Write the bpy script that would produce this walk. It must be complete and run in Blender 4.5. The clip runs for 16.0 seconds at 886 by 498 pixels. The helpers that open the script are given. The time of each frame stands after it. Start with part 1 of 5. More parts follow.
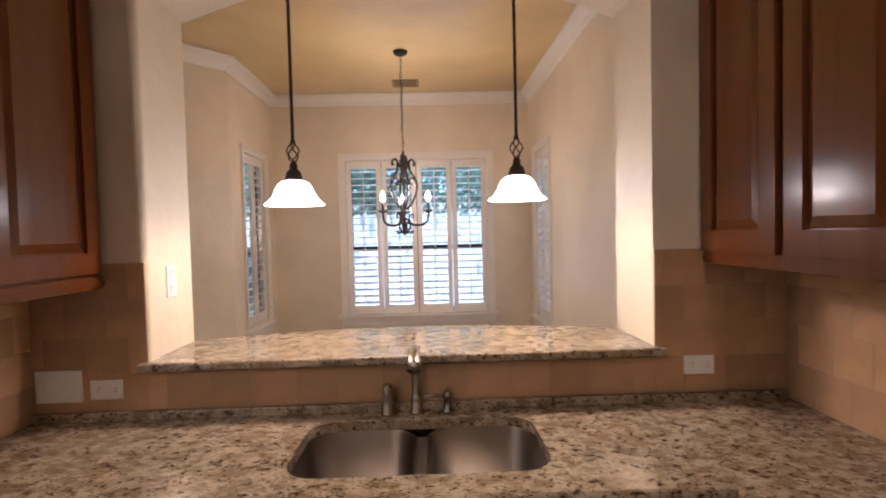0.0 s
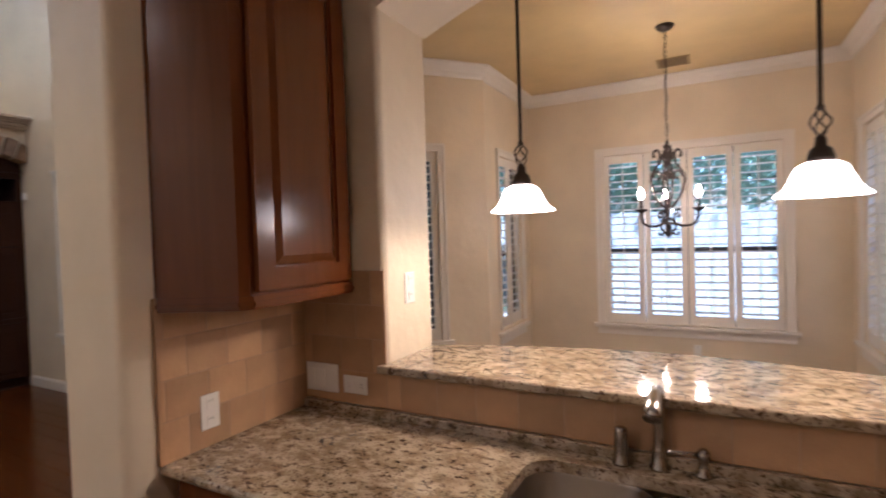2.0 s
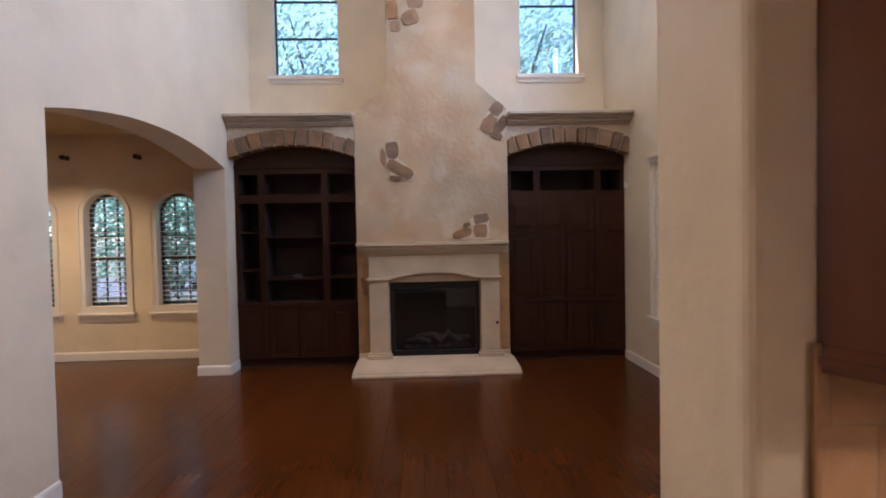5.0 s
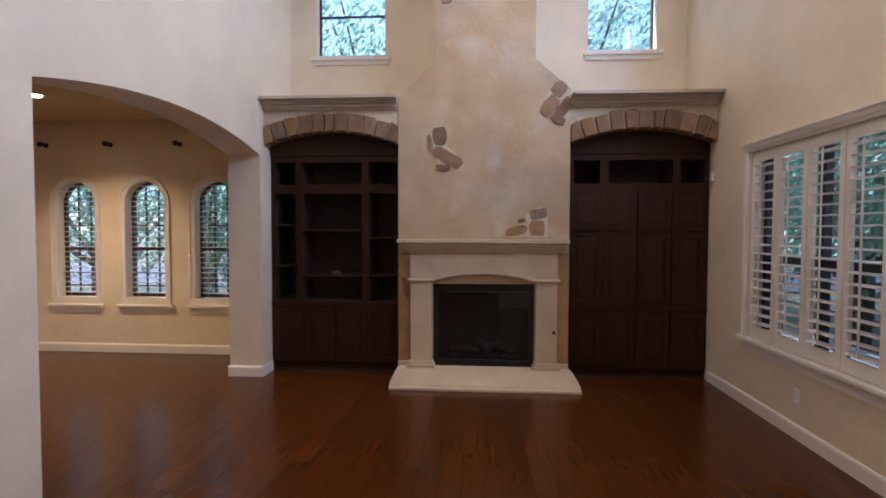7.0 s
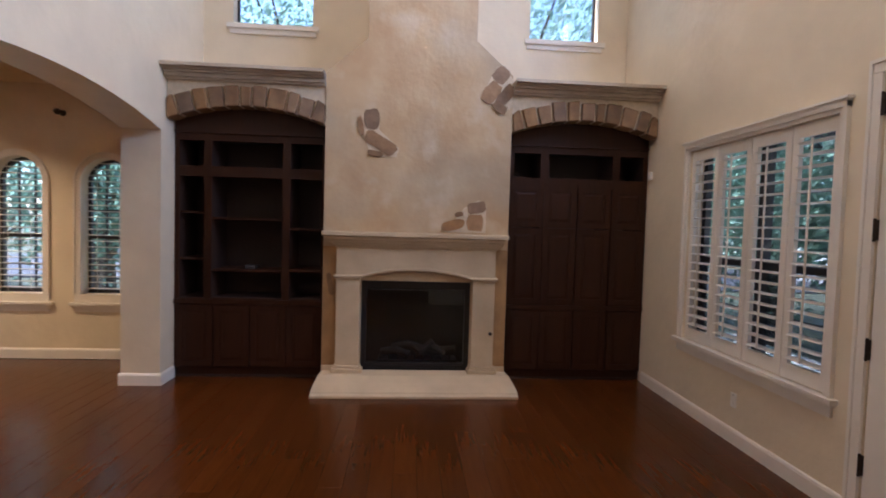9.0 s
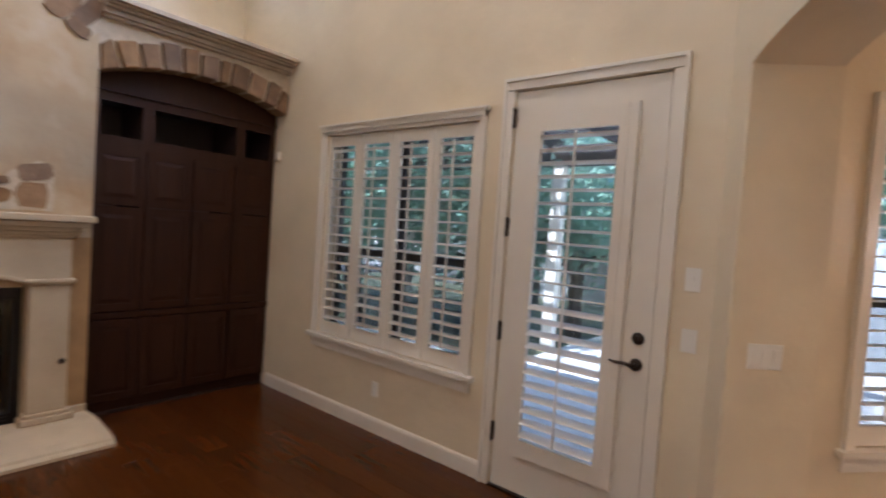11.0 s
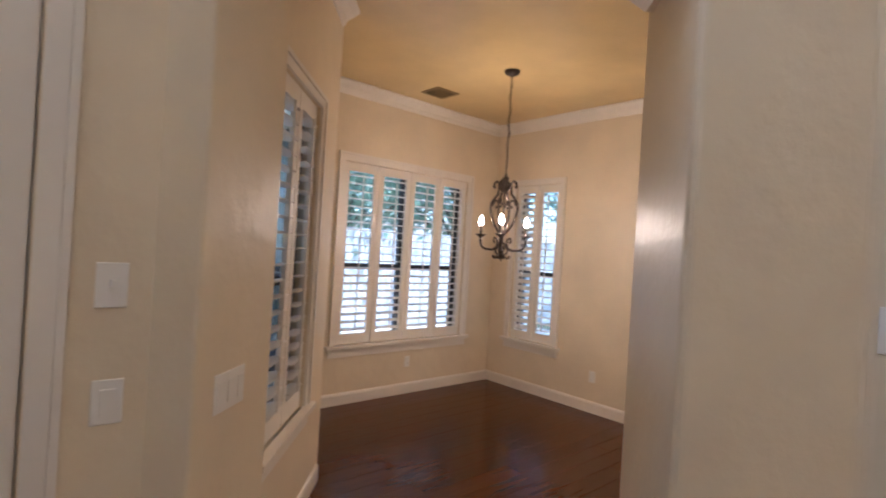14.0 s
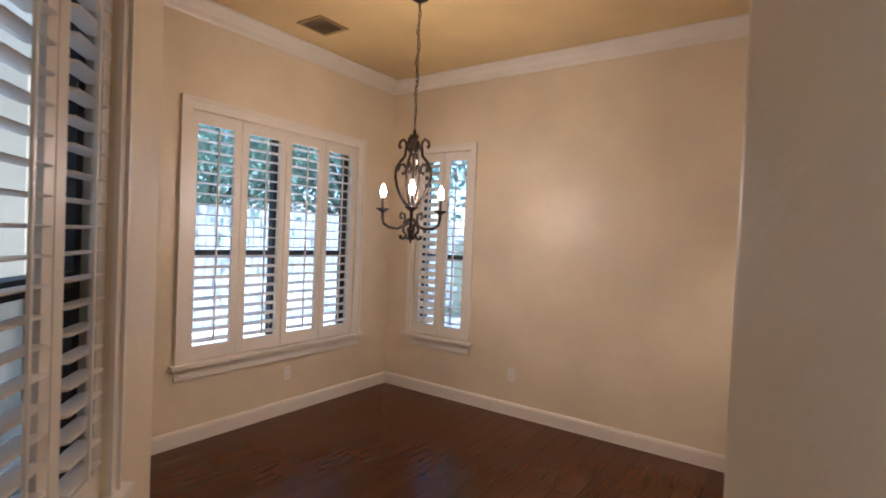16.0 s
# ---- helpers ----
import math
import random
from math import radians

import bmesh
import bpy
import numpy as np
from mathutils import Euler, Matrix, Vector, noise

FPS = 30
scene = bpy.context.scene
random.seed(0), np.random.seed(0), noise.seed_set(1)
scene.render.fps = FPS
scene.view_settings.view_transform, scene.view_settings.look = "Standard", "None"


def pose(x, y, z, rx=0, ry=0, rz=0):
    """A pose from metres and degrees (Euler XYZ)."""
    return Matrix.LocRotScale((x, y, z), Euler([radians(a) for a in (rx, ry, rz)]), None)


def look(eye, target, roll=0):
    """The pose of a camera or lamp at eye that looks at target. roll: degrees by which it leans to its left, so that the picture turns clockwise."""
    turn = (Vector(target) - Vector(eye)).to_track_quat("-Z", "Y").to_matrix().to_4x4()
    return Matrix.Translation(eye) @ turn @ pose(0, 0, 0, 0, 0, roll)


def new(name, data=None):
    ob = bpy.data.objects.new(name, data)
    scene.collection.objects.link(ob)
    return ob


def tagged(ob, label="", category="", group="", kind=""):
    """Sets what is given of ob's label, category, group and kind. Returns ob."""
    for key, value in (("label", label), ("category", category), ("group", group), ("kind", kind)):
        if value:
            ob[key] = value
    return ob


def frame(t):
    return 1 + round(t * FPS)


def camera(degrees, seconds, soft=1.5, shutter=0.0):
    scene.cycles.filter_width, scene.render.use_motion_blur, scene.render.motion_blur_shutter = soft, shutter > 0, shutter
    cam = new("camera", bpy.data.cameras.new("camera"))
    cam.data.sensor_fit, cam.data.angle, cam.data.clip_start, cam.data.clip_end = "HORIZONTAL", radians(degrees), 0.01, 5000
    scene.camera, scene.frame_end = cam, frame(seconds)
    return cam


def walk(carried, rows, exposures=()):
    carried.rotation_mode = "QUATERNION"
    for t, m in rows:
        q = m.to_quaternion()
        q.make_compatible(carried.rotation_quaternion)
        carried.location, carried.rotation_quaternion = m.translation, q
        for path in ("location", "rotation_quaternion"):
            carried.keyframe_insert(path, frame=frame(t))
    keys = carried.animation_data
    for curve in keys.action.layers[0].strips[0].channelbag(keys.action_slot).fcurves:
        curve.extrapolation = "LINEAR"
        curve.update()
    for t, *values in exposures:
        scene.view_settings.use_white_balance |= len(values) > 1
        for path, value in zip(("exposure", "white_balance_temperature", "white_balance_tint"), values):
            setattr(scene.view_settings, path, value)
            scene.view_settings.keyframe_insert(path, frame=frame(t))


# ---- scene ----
cam = camera(82.6, 16.0, soft=1.8, shutter=0.4)
PATH = [
    (0, (0.272, 0.252, 1.524), (0.328, 2.25, 1.455), -1.4),
    (0.5, (0.258, 0.282, 1.553), (0.171, 2.279, 1.48), -1.1),
    (1, (0.284, 0.325, 1.557), (0.055, 2.311, 1.486), -1.3),
    (1.5, (0.356, 0.399, 1.562), (-0.224, 2.312, 1.503), -1.7),
    (2, (0.354, 0.498, 1.561), (-0.587, 2.263, 1.511), -1.8),
    (2.5, (0.296, 0.575, 1.583), (-0.964, 2.127, 1.526), -1.5),
    (3, (0.215, 0.628, 1.598), (-1.326, 1.903, 1.549), -1.4),
    (3.5, (0.128, 0.675, 1.603), (-1.644, 1.601, 1.556), -1.4),
    (4, (0.019, 0.711, 1.601), (-1.901, 1.269, 1.554), -1.5),
    (4.5, (-0.197, 0.753, 1.614), (-2.178, 1.016, 1.556), -1.3),
    (5, (-0.383, 0.822, 1.577), (-2.38, 0.901, 1.524), -1.1),
    (7.5, (-1.113, 0.934, 1.594), (-3.107, 0.791, 1.522), 0.2),
    (8, (-1.166, 0.977, 1.57), (-3.162, 0.876, 1.499), 0.6),
    (10.5, (-2.095, 0.63, 1.587), (-3.75, 1.75, 1.492), 3.4),
    (11, (-2.294, 0.675, 1.578), (-3.557, 2.224, 1.504), 3.9),
    (11.5, (-2.502, 0.804, 1.584), (-3.375, 2.602, 1.519), 4.2),
    (12, (-2.731, 0.943, 1.584), (-3.155, 2.897, 1.533), 4.4),
    (12.5, (-2.907, 1.108, 1.58), (-2.793, 3.105, 1.556), 4.3),
    (13, (-2.983, 1.329, 1.556), (-2.428, 3.25, 1.542), 4.0),
    (13.5, (-3.079, 1.599, 1.54), (-2.113, 3.35, 1.544), 3.8),
    (14, (-3.111, 1.825, 1.563), (-1.793, 3.33, 1.564), 3.5),
    (14.5, (-3.007, 2.053, 1.526), (-1.499, 3.366, 1.529), 2.9),
    (15, (-2.873, 2.268, 1.547), (-1.3, 3.503, 1.527), 2.9),
    (15.5, (-2.706, 2.47, 1.544), (-1.094, 3.653, 1.507), 2.7),
    (16, (-2.515, 2.623, 1.533), (-0.88, 3.774, 1.489), 2.4),
]
STOPS = ((0.0, 1.78), (2.5, 1.68), (3.5, 1.5), (5.0, 1.74), (8.0, 1.75), (10.5, 1.9), (12.5, 2.0), (14.0, 1.64), (16.0, 1.6))
BALANCE = ((0.0, 5150, 24), (2.5, 5200, 24), (3.5, 5350, 25), (5.0, 5480, 29), (8.0, 5480, 30), (10.5, 5600, 25), (12.5, 5350, 22), (14.0, 5450, 23), (16.0, 5320, 22))
EXPOSURES = [(t, e, k, m) for (t, e), (_, k, m) in zip(STOPS, BALANCE)]
walk(cam, [(t, look(eye, target, roll)) for t, eye, target, roll in PATH], EXPOSURES)

# ---- world, sun and exposure ----
world = bpy.data.worlds.new("sky")
scene.world = world
world.use_nodes = True
wn = world.node_tree
sky = wn.nodes.new("ShaderNodeTexSky")
sky.sky_type, sky.sun_disc = "NISHITA", False
sky.sun_elevation, sky.sun_rotation = radians(64), radians(200)
wn.nodes["Background"].inputs["Strength"].default_value = 0.15
wn.links.new(sky.outputs[0], wn.nodes["Background"].inputs[0])
sun = new("sun", bpy.data.lights.new("sun", "SUN"))
sun.data.energy, sun.data.angle, sun.data.color = 4.5, radians(0.6), (1.0, 0.95, 0.86)
sun.matrix_world = look((0, -5.4, 12), (2.2, 0, 0))

WARM = (1.0, 0.76, 0.50)


def bulb(name, loc, watts, size=0.04, color=WARM, spot=None, blend=0.6):
    """A lamp that stands in a bulb or can, seen or out of view."""
    data = bpy.data.lights.new(name, "SPOT" if spot else "POINT")
    data.energy, data.color, data.shadow_soft_size = watts, color, size
    if spot:
        data.spot_size, data.spot_blend = radians(spot), blend
    ob = new(name, data)
    ob.location = loc
    return ob


# ---- materials ----
def mat(name, base, rough=0.6, metal=0.0, vary=0.12, scale=6.0, bump=0.0, bump_scale=60.0, tint=None, coat=0.0, spec=0.5):
    """A surface with broad and fine variation of its colour and a little relief."""
    m = bpy.data.materials.new(name)
    m.use_nodes = True
    nt = m.node_tree
    b = nt.nodes["Principled BSDF"]
    b.inputs["Roughness"].default_value, b.inputs["Metallic"].default_value = rough, metal
    b.inputs["Coat Weight"].default_value = coat
    b.inputs["Coat Roughness"].default_value = 0.15
    b.inputs["Specular IOR Level"].default_value = spec
    tc = nt.nodes.new("ShaderNodeTexCoord")
    n1 = nt.nodes.new("ShaderNodeTexNoise")
    n1.inputs["Scale"].default_value, n1.inputs["Detail"].default_value = scale, 6
    nt.links.new(tc.outputs["Object"], n1.inputs["Vector"])
    ramp = nt.nodes.new("ShaderNodeValToRGB")
    ramp.color_ramp.elements[0].position, ramp.color_ramp.elements[1].position = 0.3, 0.72
    dark = tint or tuple(c * (1 - vary) for c in base)
    ramp.color_ramp.elements[0].color = (*dark, 1)
    ramp.color_ramp.elements[1].color = (*(min(1, c * (1 + vary * 0.4)) for c in base), 1)
    nt.links.new(n1.outputs["Fac"], ramp.inputs["Fac"])
    nt.links.new(ramp.outputs["Color"], b.inputs["Base Color"])
    if bump:
        n2 = nt.nodes.new("ShaderNodeTexNoise")
        n2.inputs["Scale"].default_value, n2.inputs["Detail"].default_value = bump_scale, 4
        nt.links.new(tc.outputs["Object"], n2.inputs["Vector"])
        bp = nt.nodes.new("ShaderNodeBump")
        bp.inputs["Strength"].default_value, bp.inputs["Distance"].default_value = bump, 0.01
        nt.links.new(n2.outputs["Fac"], bp.inputs["Height"])
        nt.links.new(bp.outputs["Normal"], b.inputs["Normal"])
    return m


def per_piece(m, amount, hue=0.0):
    """Lets each object take a little lighter or darker shade of its material."""
    nt = m.node_tree
    b = nt.nodes["Principled BSDF"]
    src = b.inputs["Base Color"].links[0].from_socket
    info = nt.nodes.new("ShaderNodeObjectInfo")
    mr = nt.nodes.new("ShaderNodeMapRange")
    mr.inputs["To Min"].default_value, mr.inputs["To Max"].default_value = 1 - amount, 1 + amount
    nt.links.new(info.outputs["Random"], mr.inputs["Value"])
    hsv = nt.nodes.new("ShaderNodeHueSaturation")
    nt.links.new(mr.outputs[0], hsv.inputs["Value"])
    if hue:
        wn2, mr2 = nt.nodes.new("ShaderNodeTexWhiteNoise"), nt.nodes.new("ShaderNodeMapRange")
        wn2.noise_dimensions = "1D"
        mr2.inputs["To Min"].default_value, mr2.inputs["To Max"].default_value = 1 - hue, 1 + hue
        nt.links.new(info.outputs["Random"], wn2.inputs["W"])
        nt.links.new(wn2.outputs["Value"], mr2.inputs["Value"])
        nt.links.new(mr2.outputs[0], hsv.inputs["Saturation"])
    nt.links.new(src, hsv.inputs["Color"])
    nt.links.new(hsv.outputs[0], b.inputs["Base Color"])
    return m


def wood(name, light, dark, axis, rough=0.3, coat=0.0, ring=9.0, vary_piece=0.0, spec=0.5, relief=0.06):
    """Stained wood with its grain along one axis."""
    m = mat(name, light, rough, coat=coat, spec=spec)
    nt = m.node_tree
    b = nt.nodes["Principled BSDF"]
    tc = nt.nodes.new("ShaderNodeTexCoord")
    mp = nt.nodes.new("ShaderNodeMapping")
    mp.inputs["Scale"].default_value = tuple(0.08 if i == axis else 1.0 for i in range(3))
    nt.links.new(tc.outputs["Object"], mp.inputs["Vector"])
    n = nt.nodes.new("ShaderNodeTexNoise")
    n.inputs["Scale"].default_value, n.inputs["Detail"].default_value, n.inputs["Distortion"].default_value = ring * 4, 3, 0.8
    nt.links.new(mp.outputs[0], n.inputs["Vector"])
    r = nt.nodes.new("ShaderNodeValToRGB")
    r.color_ramp.elements[0].position, r.color_ramp.elements[1].position = 0.32, 0.7
    r.color_ramp.elements[0].color, r.color_ramp.elements[1].color = (*dark, 1), (*light, 1)
    nt.links.new(n.outputs["Fac"], r.inputs["Fac"])
    nt.links.new(r.outputs[0], b.inputs["Base Color"])
    bp = nt.nodes.new("ShaderNodeBump")
    bp.inputs["Strength"].default_value, bp.inputs["Distance"].default_value = relief, 0.003
    nt.links.new(n.outputs["Fac"], bp.inputs["Height"])
    nt.links.new(bp.outputs[0], b.inputs["Normal"])
    return per_piece(m, vary_piece) if vary_piece else m


def glow(name, color, strength):
    m = bpy.data.materials.new(name)
    m.use_nodes = True
    b = m.node_tree.nodes["Principled BSDF"]
    b.inputs["Base Color"].default_value = (0.9, 0.88, 0.82, 1)
    b.inputs["Emission Color"].default_value = (*color, 1)
    b.inputs["Emission Strength"].default_value = strength
    return m


def pane_glass():
    m = bpy.data.materials.new("window glass")
    m.use_nodes = True
    nt = m.node_tree
    nt.nodes.remove(nt.nodes["Principled BSDF"])
    t, g, mix = (nt.nodes.new(k) for k in ("ShaderNodeBsdfTransparent", "ShaderNodeBsdfGlossy", "ShaderNodeMixShader"))
    t.inputs[0].default_value = (0.89, 0.96, 0.99, 1)
    g.inputs["Roughness"].default_value = 0.02
    mix.inputs[0].default_value = 0.05
    nt.links.new(t.outputs[0], mix.inputs[1])
    nt.links.new(g.outputs[0], mix.inputs[2])
    nt.links.new(mix.outputs[0], nt.nodes["Material Output"].inputs[0])
    return m


def granite():
    m = mat("speckled granite", (0.62, 0.53, 0.40), 0.06, spec=0.8)
    nt = m.node_tree
    b = nt.nodes["Principled BSDF"]
    tc = nt.nodes.new("ShaderNodeTexCoord")
    mp = nt.nodes.new("ShaderNodeMapping")
    mp.inputs["Rotation"].default_value = (0, 0, 0.5)
    mp.inputs["Scale"].default_value = (1.0, 1.35, 1.2)
    nt.links.new(tc.outputs["Object"], mp.inputs["Vector"])
    last = None
    for sc, lo, hi, c0, c1 in ((19, 0.40, 0.60, (0.235, 0.165, 0.09), (0.42, 0.335, 0.222)), (44, 0.35, 0.44, (0.20, 0.12, 0.07), (1, 1, 1)), (92, 0.35, 0.43, (0.32, 0.22, 0.14), (1, 1, 1))):
        n = nt.nodes.new("ShaderNodeTexNoise")
        n.inputs["Scale"].default_value, n.inputs["Detail"].default_value, n.inputs["Roughness"].default_value = sc, 3, 0.6
        nt.links.new(mp.outputs[0], n.inputs["Vector"])
        r = nt.nodes.new("ShaderNodeValToRGB")
        r.color_ramp.elements[0].position, r.color_ramp.elements[1].position = lo, hi
        r.color_ramp.elements[0].color, r.color_ramp.elements[1].color = (*c0, 1), (*c1, 1)
        nt.links.new(n.outputs["Fac"], r.inputs["Fac"])
        if last is None:
            last = r.outputs[0]
        else:
            mx = nt.nodes.new("ShaderNodeMix")
            mx.data_type, mx.blend_type = "RGBA", "MULTIPLY"
            mx.inputs["Factor"].default_value = 1.0
            nt.links.new(last, mx.inputs["A"])
            nt.links.new(r.outputs[0], mx.inputs["B"])
            last = mx.outputs["Result"]
    nt.links.new(last, b.inputs["Base Color"])
    return m


CREAM = mat("cream wall paint", (0.76, 0.645, 0.46), 0.40, vary=0.09, scale=2.2, bump=0.4, bump_scale=12)
TRIM = mat("white trim paint", (0.79, 0.73, 0.63), 0.35, vary=0.04, scale=4)
GOLD = mat("gold faux-painted ceiling", (0.66, 0.485, 0.22), 0.32, vary=0.16, scale=1.6, bump=0.1, bump_scale=20)
WHITE_CEIL = mat("white ceiling paint", (0.80, 0.77, 0.70), 0.8, vary=0.04, scale=3, bump=0.2, bump_scale=40)
FLOORWOOD = wood("dark red-brown floor boards", (0.084, 0.0228, 0.0034), (0.066, 0.0176, 0.0027), 0, rough=0.21, vary_piece=0.15, spec=0.22, relief=0.012)
CHERRY = wood("cherry stained cabinet wood", (0.140, 0.040, 0.0078), (0.114, 0.032, 0.0062), 2, rough=0.24, coat=0.35, ring=5, spec=0.25)
ESPRESSO = wood("dark stained cabinet wood", (0.040, 0.0125, 0.0040), (0.026, 0.0082, 0.0026), 2, rough=0.5, ring=5, spec=0.22)
SHADOWGAP = mat("cabinet interior wood", (0.028, 0.013, 0.008), 0.6, vary=0.2)
GRANITE = granite()
TILE = per_piece(mat("tumbled travertine tile", (0.47, 0.28, 0.135), 0.45, vary=0.24, scale=6, bump=0.2, bump_scale=45), 0.17)
GROUT = mat("sandy grout", (0.42, 0.29, 0.18), 0.9, vary=0.1, scale=30)
STEEL = mat("brushed stainless steel", (0.33, 0.29, 0.245), 0.30, 1.0, vary=0.12, scale=3)
NICKEL = mat("brushed nickel", (0.42, 0.38, 0.33), 0.22, 1.0, vary=0.1, scale=8)
BRONZE = mat("oil-rubbed bronze", (0.045, 0.032, 0.024), 0.42, 0.7, vary=0.3, scale=20)
PLASTER = mat("mottled plaster", (0.50, 0.385, 0.235), 0.75, vary=0.3, scale=1.7, bump=0.35, bump_scale=18, tint=(0.42, 0.27, 0.13))
def plaster_mottle(m):
    """Adds broad orange-brown and grey clouds to a plaster."""
    nt = m.node_tree
    b = nt.nodes["Principled BSDF"]
    src = b.inputs["Base Color"].links[0].from_socket
    tc = nt.nodes.new("ShaderNodeTexCoord")
    for sc, lo, hi, col, off in ((1.3, 0.50, 0.68, (0.36, 0.205, 0.085), 3.1), (0.9, 0.47, 0.68, (0.36, 0.30, 0.21), 8.7), (2.4, 0.56, 0.78, (0.60, 0.51, 0.38), 5.0)):
        mp = nt.nodes.new("ShaderNodeMapping")
        mp.inputs["Location"].default_value = (off, off * 2, off)
        nt.links.new(tc.outputs["Object"], mp.inputs["Vector"])
        n = nt.nodes.new("ShaderNodeTexNoise")
        n.inputs["Scale"].default_value, n.inputs["Detail"].default_value = sc, 5
        nt.links.new(mp.outputs[0], n.inputs["Vector"])
        mr = nt.nodes.new("ShaderNodeMapRange")
        mr.inputs["From Min"].default_value, mr.inputs["From Max"].default_value, mr.inputs["To Max"].default_value = lo, hi, 0.75
        nt.links.new(n.outputs["Fac"], mr.inputs["Value"])
        mx = nt.nodes.new("ShaderNodeMix")
        mx.data_type = "RGBA"
        mx.inputs["B"].default_value = (*col, 1)
        nt.links.new(mr.outputs[0], mx.inputs["Factor"])
        nt.links.new(src, mx.inputs["A"])
        src = mx.outputs["Result"]
    nt.links.new(src, b.inputs["Base Color"])


plaster_mottle(PLASTER)
OCHRE = mat("orange-brown stained plaster", (0.40, 0.225, 0.085), 0.7, vary=0.3, scale=5, bump=0.3, bump_scale=30)
CAST = mat("pale cast limestone", (0.55, 0.42, 0.26), 0.7, vary=0.14, scale=4, bump=0.2, bump_scale=50)
CORNICE = mat("grey-tan stone cornice", (0.50, 0.41, 0.30), 0.75, vary=0.2, scale=5, bump=0.3, bump_scale=40)
STONE = per_piece(mat("brown field stone", (0.26, 0.15, 0.072), 0.8, vary=0.35, scale=9, bump=0.5, bump_scale=35), 0.3, 0.12)
MORTAR = mat("pale mortar", (0.60, 0.49, 0.34), 0.9, vary=0.15, scale=20, bump=0.4, bump_scale=50)
BLACK = mat("black firebox metal", (0.012, 0.011, 0.011), 0.45, vary=0.3, scale=10)
LOG = mat("ceramic gas log", (0.045, 0.032, 0.024), 0.9, vary=0.4, scale=12, bump=0.5, bump_scale=30)
PLATE = mat("white switch plate plastic", (0.82, 0.79, 0.72), 0.35, vary=0.02, scale=5)
SLOT = mat("dark outlet slots", (0.05, 0.045, 0.04), 0.6, vary=0.1)
SHADE = glow("glowing frosted glass shade", (1.0, 0.84, 0.64), 4.5)
FLAME = glow("glowing candle bulb", (1.0, 0.84, 0.62), 40.0)
CANGLOW = glow("glowing can lamp", (1.0, 0.82, 0.6), 8.0)
GLASS = pane_glass()


def screen_net():
    m = bpy.data.materials.new("dark insect screen")
    m.use_nodes = True
    nt = m.node_tree
    b, t, mix = nt.nodes["Principled BSDF"], nt.nodes.new("ShaderNodeBsdfTransparent"), nt.nodes.new("ShaderNodeMixShader")
    b.inputs["Base Color"].default_value, b.inputs["Roughness"].default_value = (0.05, 0.055, 0.06, 1), 0.7
    mix.inputs[0].default_value = 0.38
    nt.links.new(t.outputs[0], mix.inputs[1])
    nt.links.new(b.outputs[0], mix.inputs[2])
    nt.links.new(mix.outputs[0], nt.nodes["Material Output"].inputs[0])
    return m


SCREEN = screen_net()
DARKFRAME = mat("dark bronze window sash", (0.035, 0.030, 0.026), 0.5, vary=0.15, scale=8)
VENTMAT = mat("bronze vent metal", (0.34, 0.24, 0.11), 0.5, 0.2, vary=0.2, scale=10)


# ---- mesh helpers ----
def world_loc(ob):
    v = Vector((0, 0, 0))
    while ob:
        v += ob.location
        ob = ob.parent
    return v


def part(name, bm, material, parent=None, label="", smooth=False):
    """Links a bmesh, given in world metres, as one mesh object."""
    if parent is not None:
        bmesh.ops.translate(bm, verts=bm.verts, vec=-world_loc(parent))
    bmesh.ops.recalc_face_normals(bm, faces=bm.faces)
    me = bpy.data.meshes.new(name)
    bm.to_mesh(me)
    bm.free()
    if material:
        me.materials.append(material)
    if smooth:
        for p in me.polygons:
            p.use_smooth = True
    ob = new(name, me)
    ob.parent = parent
    if label:
        ob["label"] = label
    return ob


def piece(name, me, m, parent):
    """One of many alike pieces on shared mesh data, at the world pose m."""
    ob = new(name, me)
    ob.parent = parent
    ob.matrix_basis = Matrix.Translation(-world_loc(parent)) @ m
    return ob


def mesh_of(name, bm, material, smooth=False):
    bmesh.ops.recalc_face_normals(bm, faces=bm.faces)
    me = bpy.data.meshes.new(name)
    bm.to_mesh(me)
    bm.free()
    me.materials.append(material)
    if smooth:
        for p in me.polygons:
            p.use_smooth = True
    return me


def thing(name, loc, label, category, group="", kind=""):
    ob = new(name)
    ob.location = loc
    ob.empty_display_size = 0.1
    return tagged(ob, label, category, group, kind)


def bevel(bm, width, seg=2):
    bmesh.ops.bevel(bm, geom=bm.edges[:], offset=width, segments=seg, affect="EDGES", profile=0.5)


def box(bm, x0, x1, y0, y1, z0, z1):
    r = bmesh.ops.create_cube(bm, size=1, matrix=Matrix.LocRotScale(((x0 + x1) / 2, (y0 + y1) / 2, (z0 + z1) / 2), None, (abs(x1 - x0), abs(y1 - y0), abs(z1 - z0))))
    return r["verts"]


def boxes(rows, bev=0.0):
    bm = bmesh.new()
    for r in rows:
        box(bm, *r)
    if bev:
        bevel(bm, bev)
    return bm


def extrude(bm, pts, vec):
    """A prism: the flat polygon pts, pushed along vec."""
    vec = Vector(vec)
    a = [bm.verts.new(p) for p in pts]
    b = [bm.verts.new(Vector(p) + vec) for p in pts]
    bm.faces.new(a)
    bm.faces.new(b[::-1])
    for i in range(len(pts)):
        j = (i + 1) % len(pts)
        bm.faces.new((a[j], a[i], b[i], b[j]))
    return a + b


def plan(bm, pts, z0, z1):
    return extrude(bm, [(x, y, z0) for x, y in pts], (0, 0, z1 - z0))


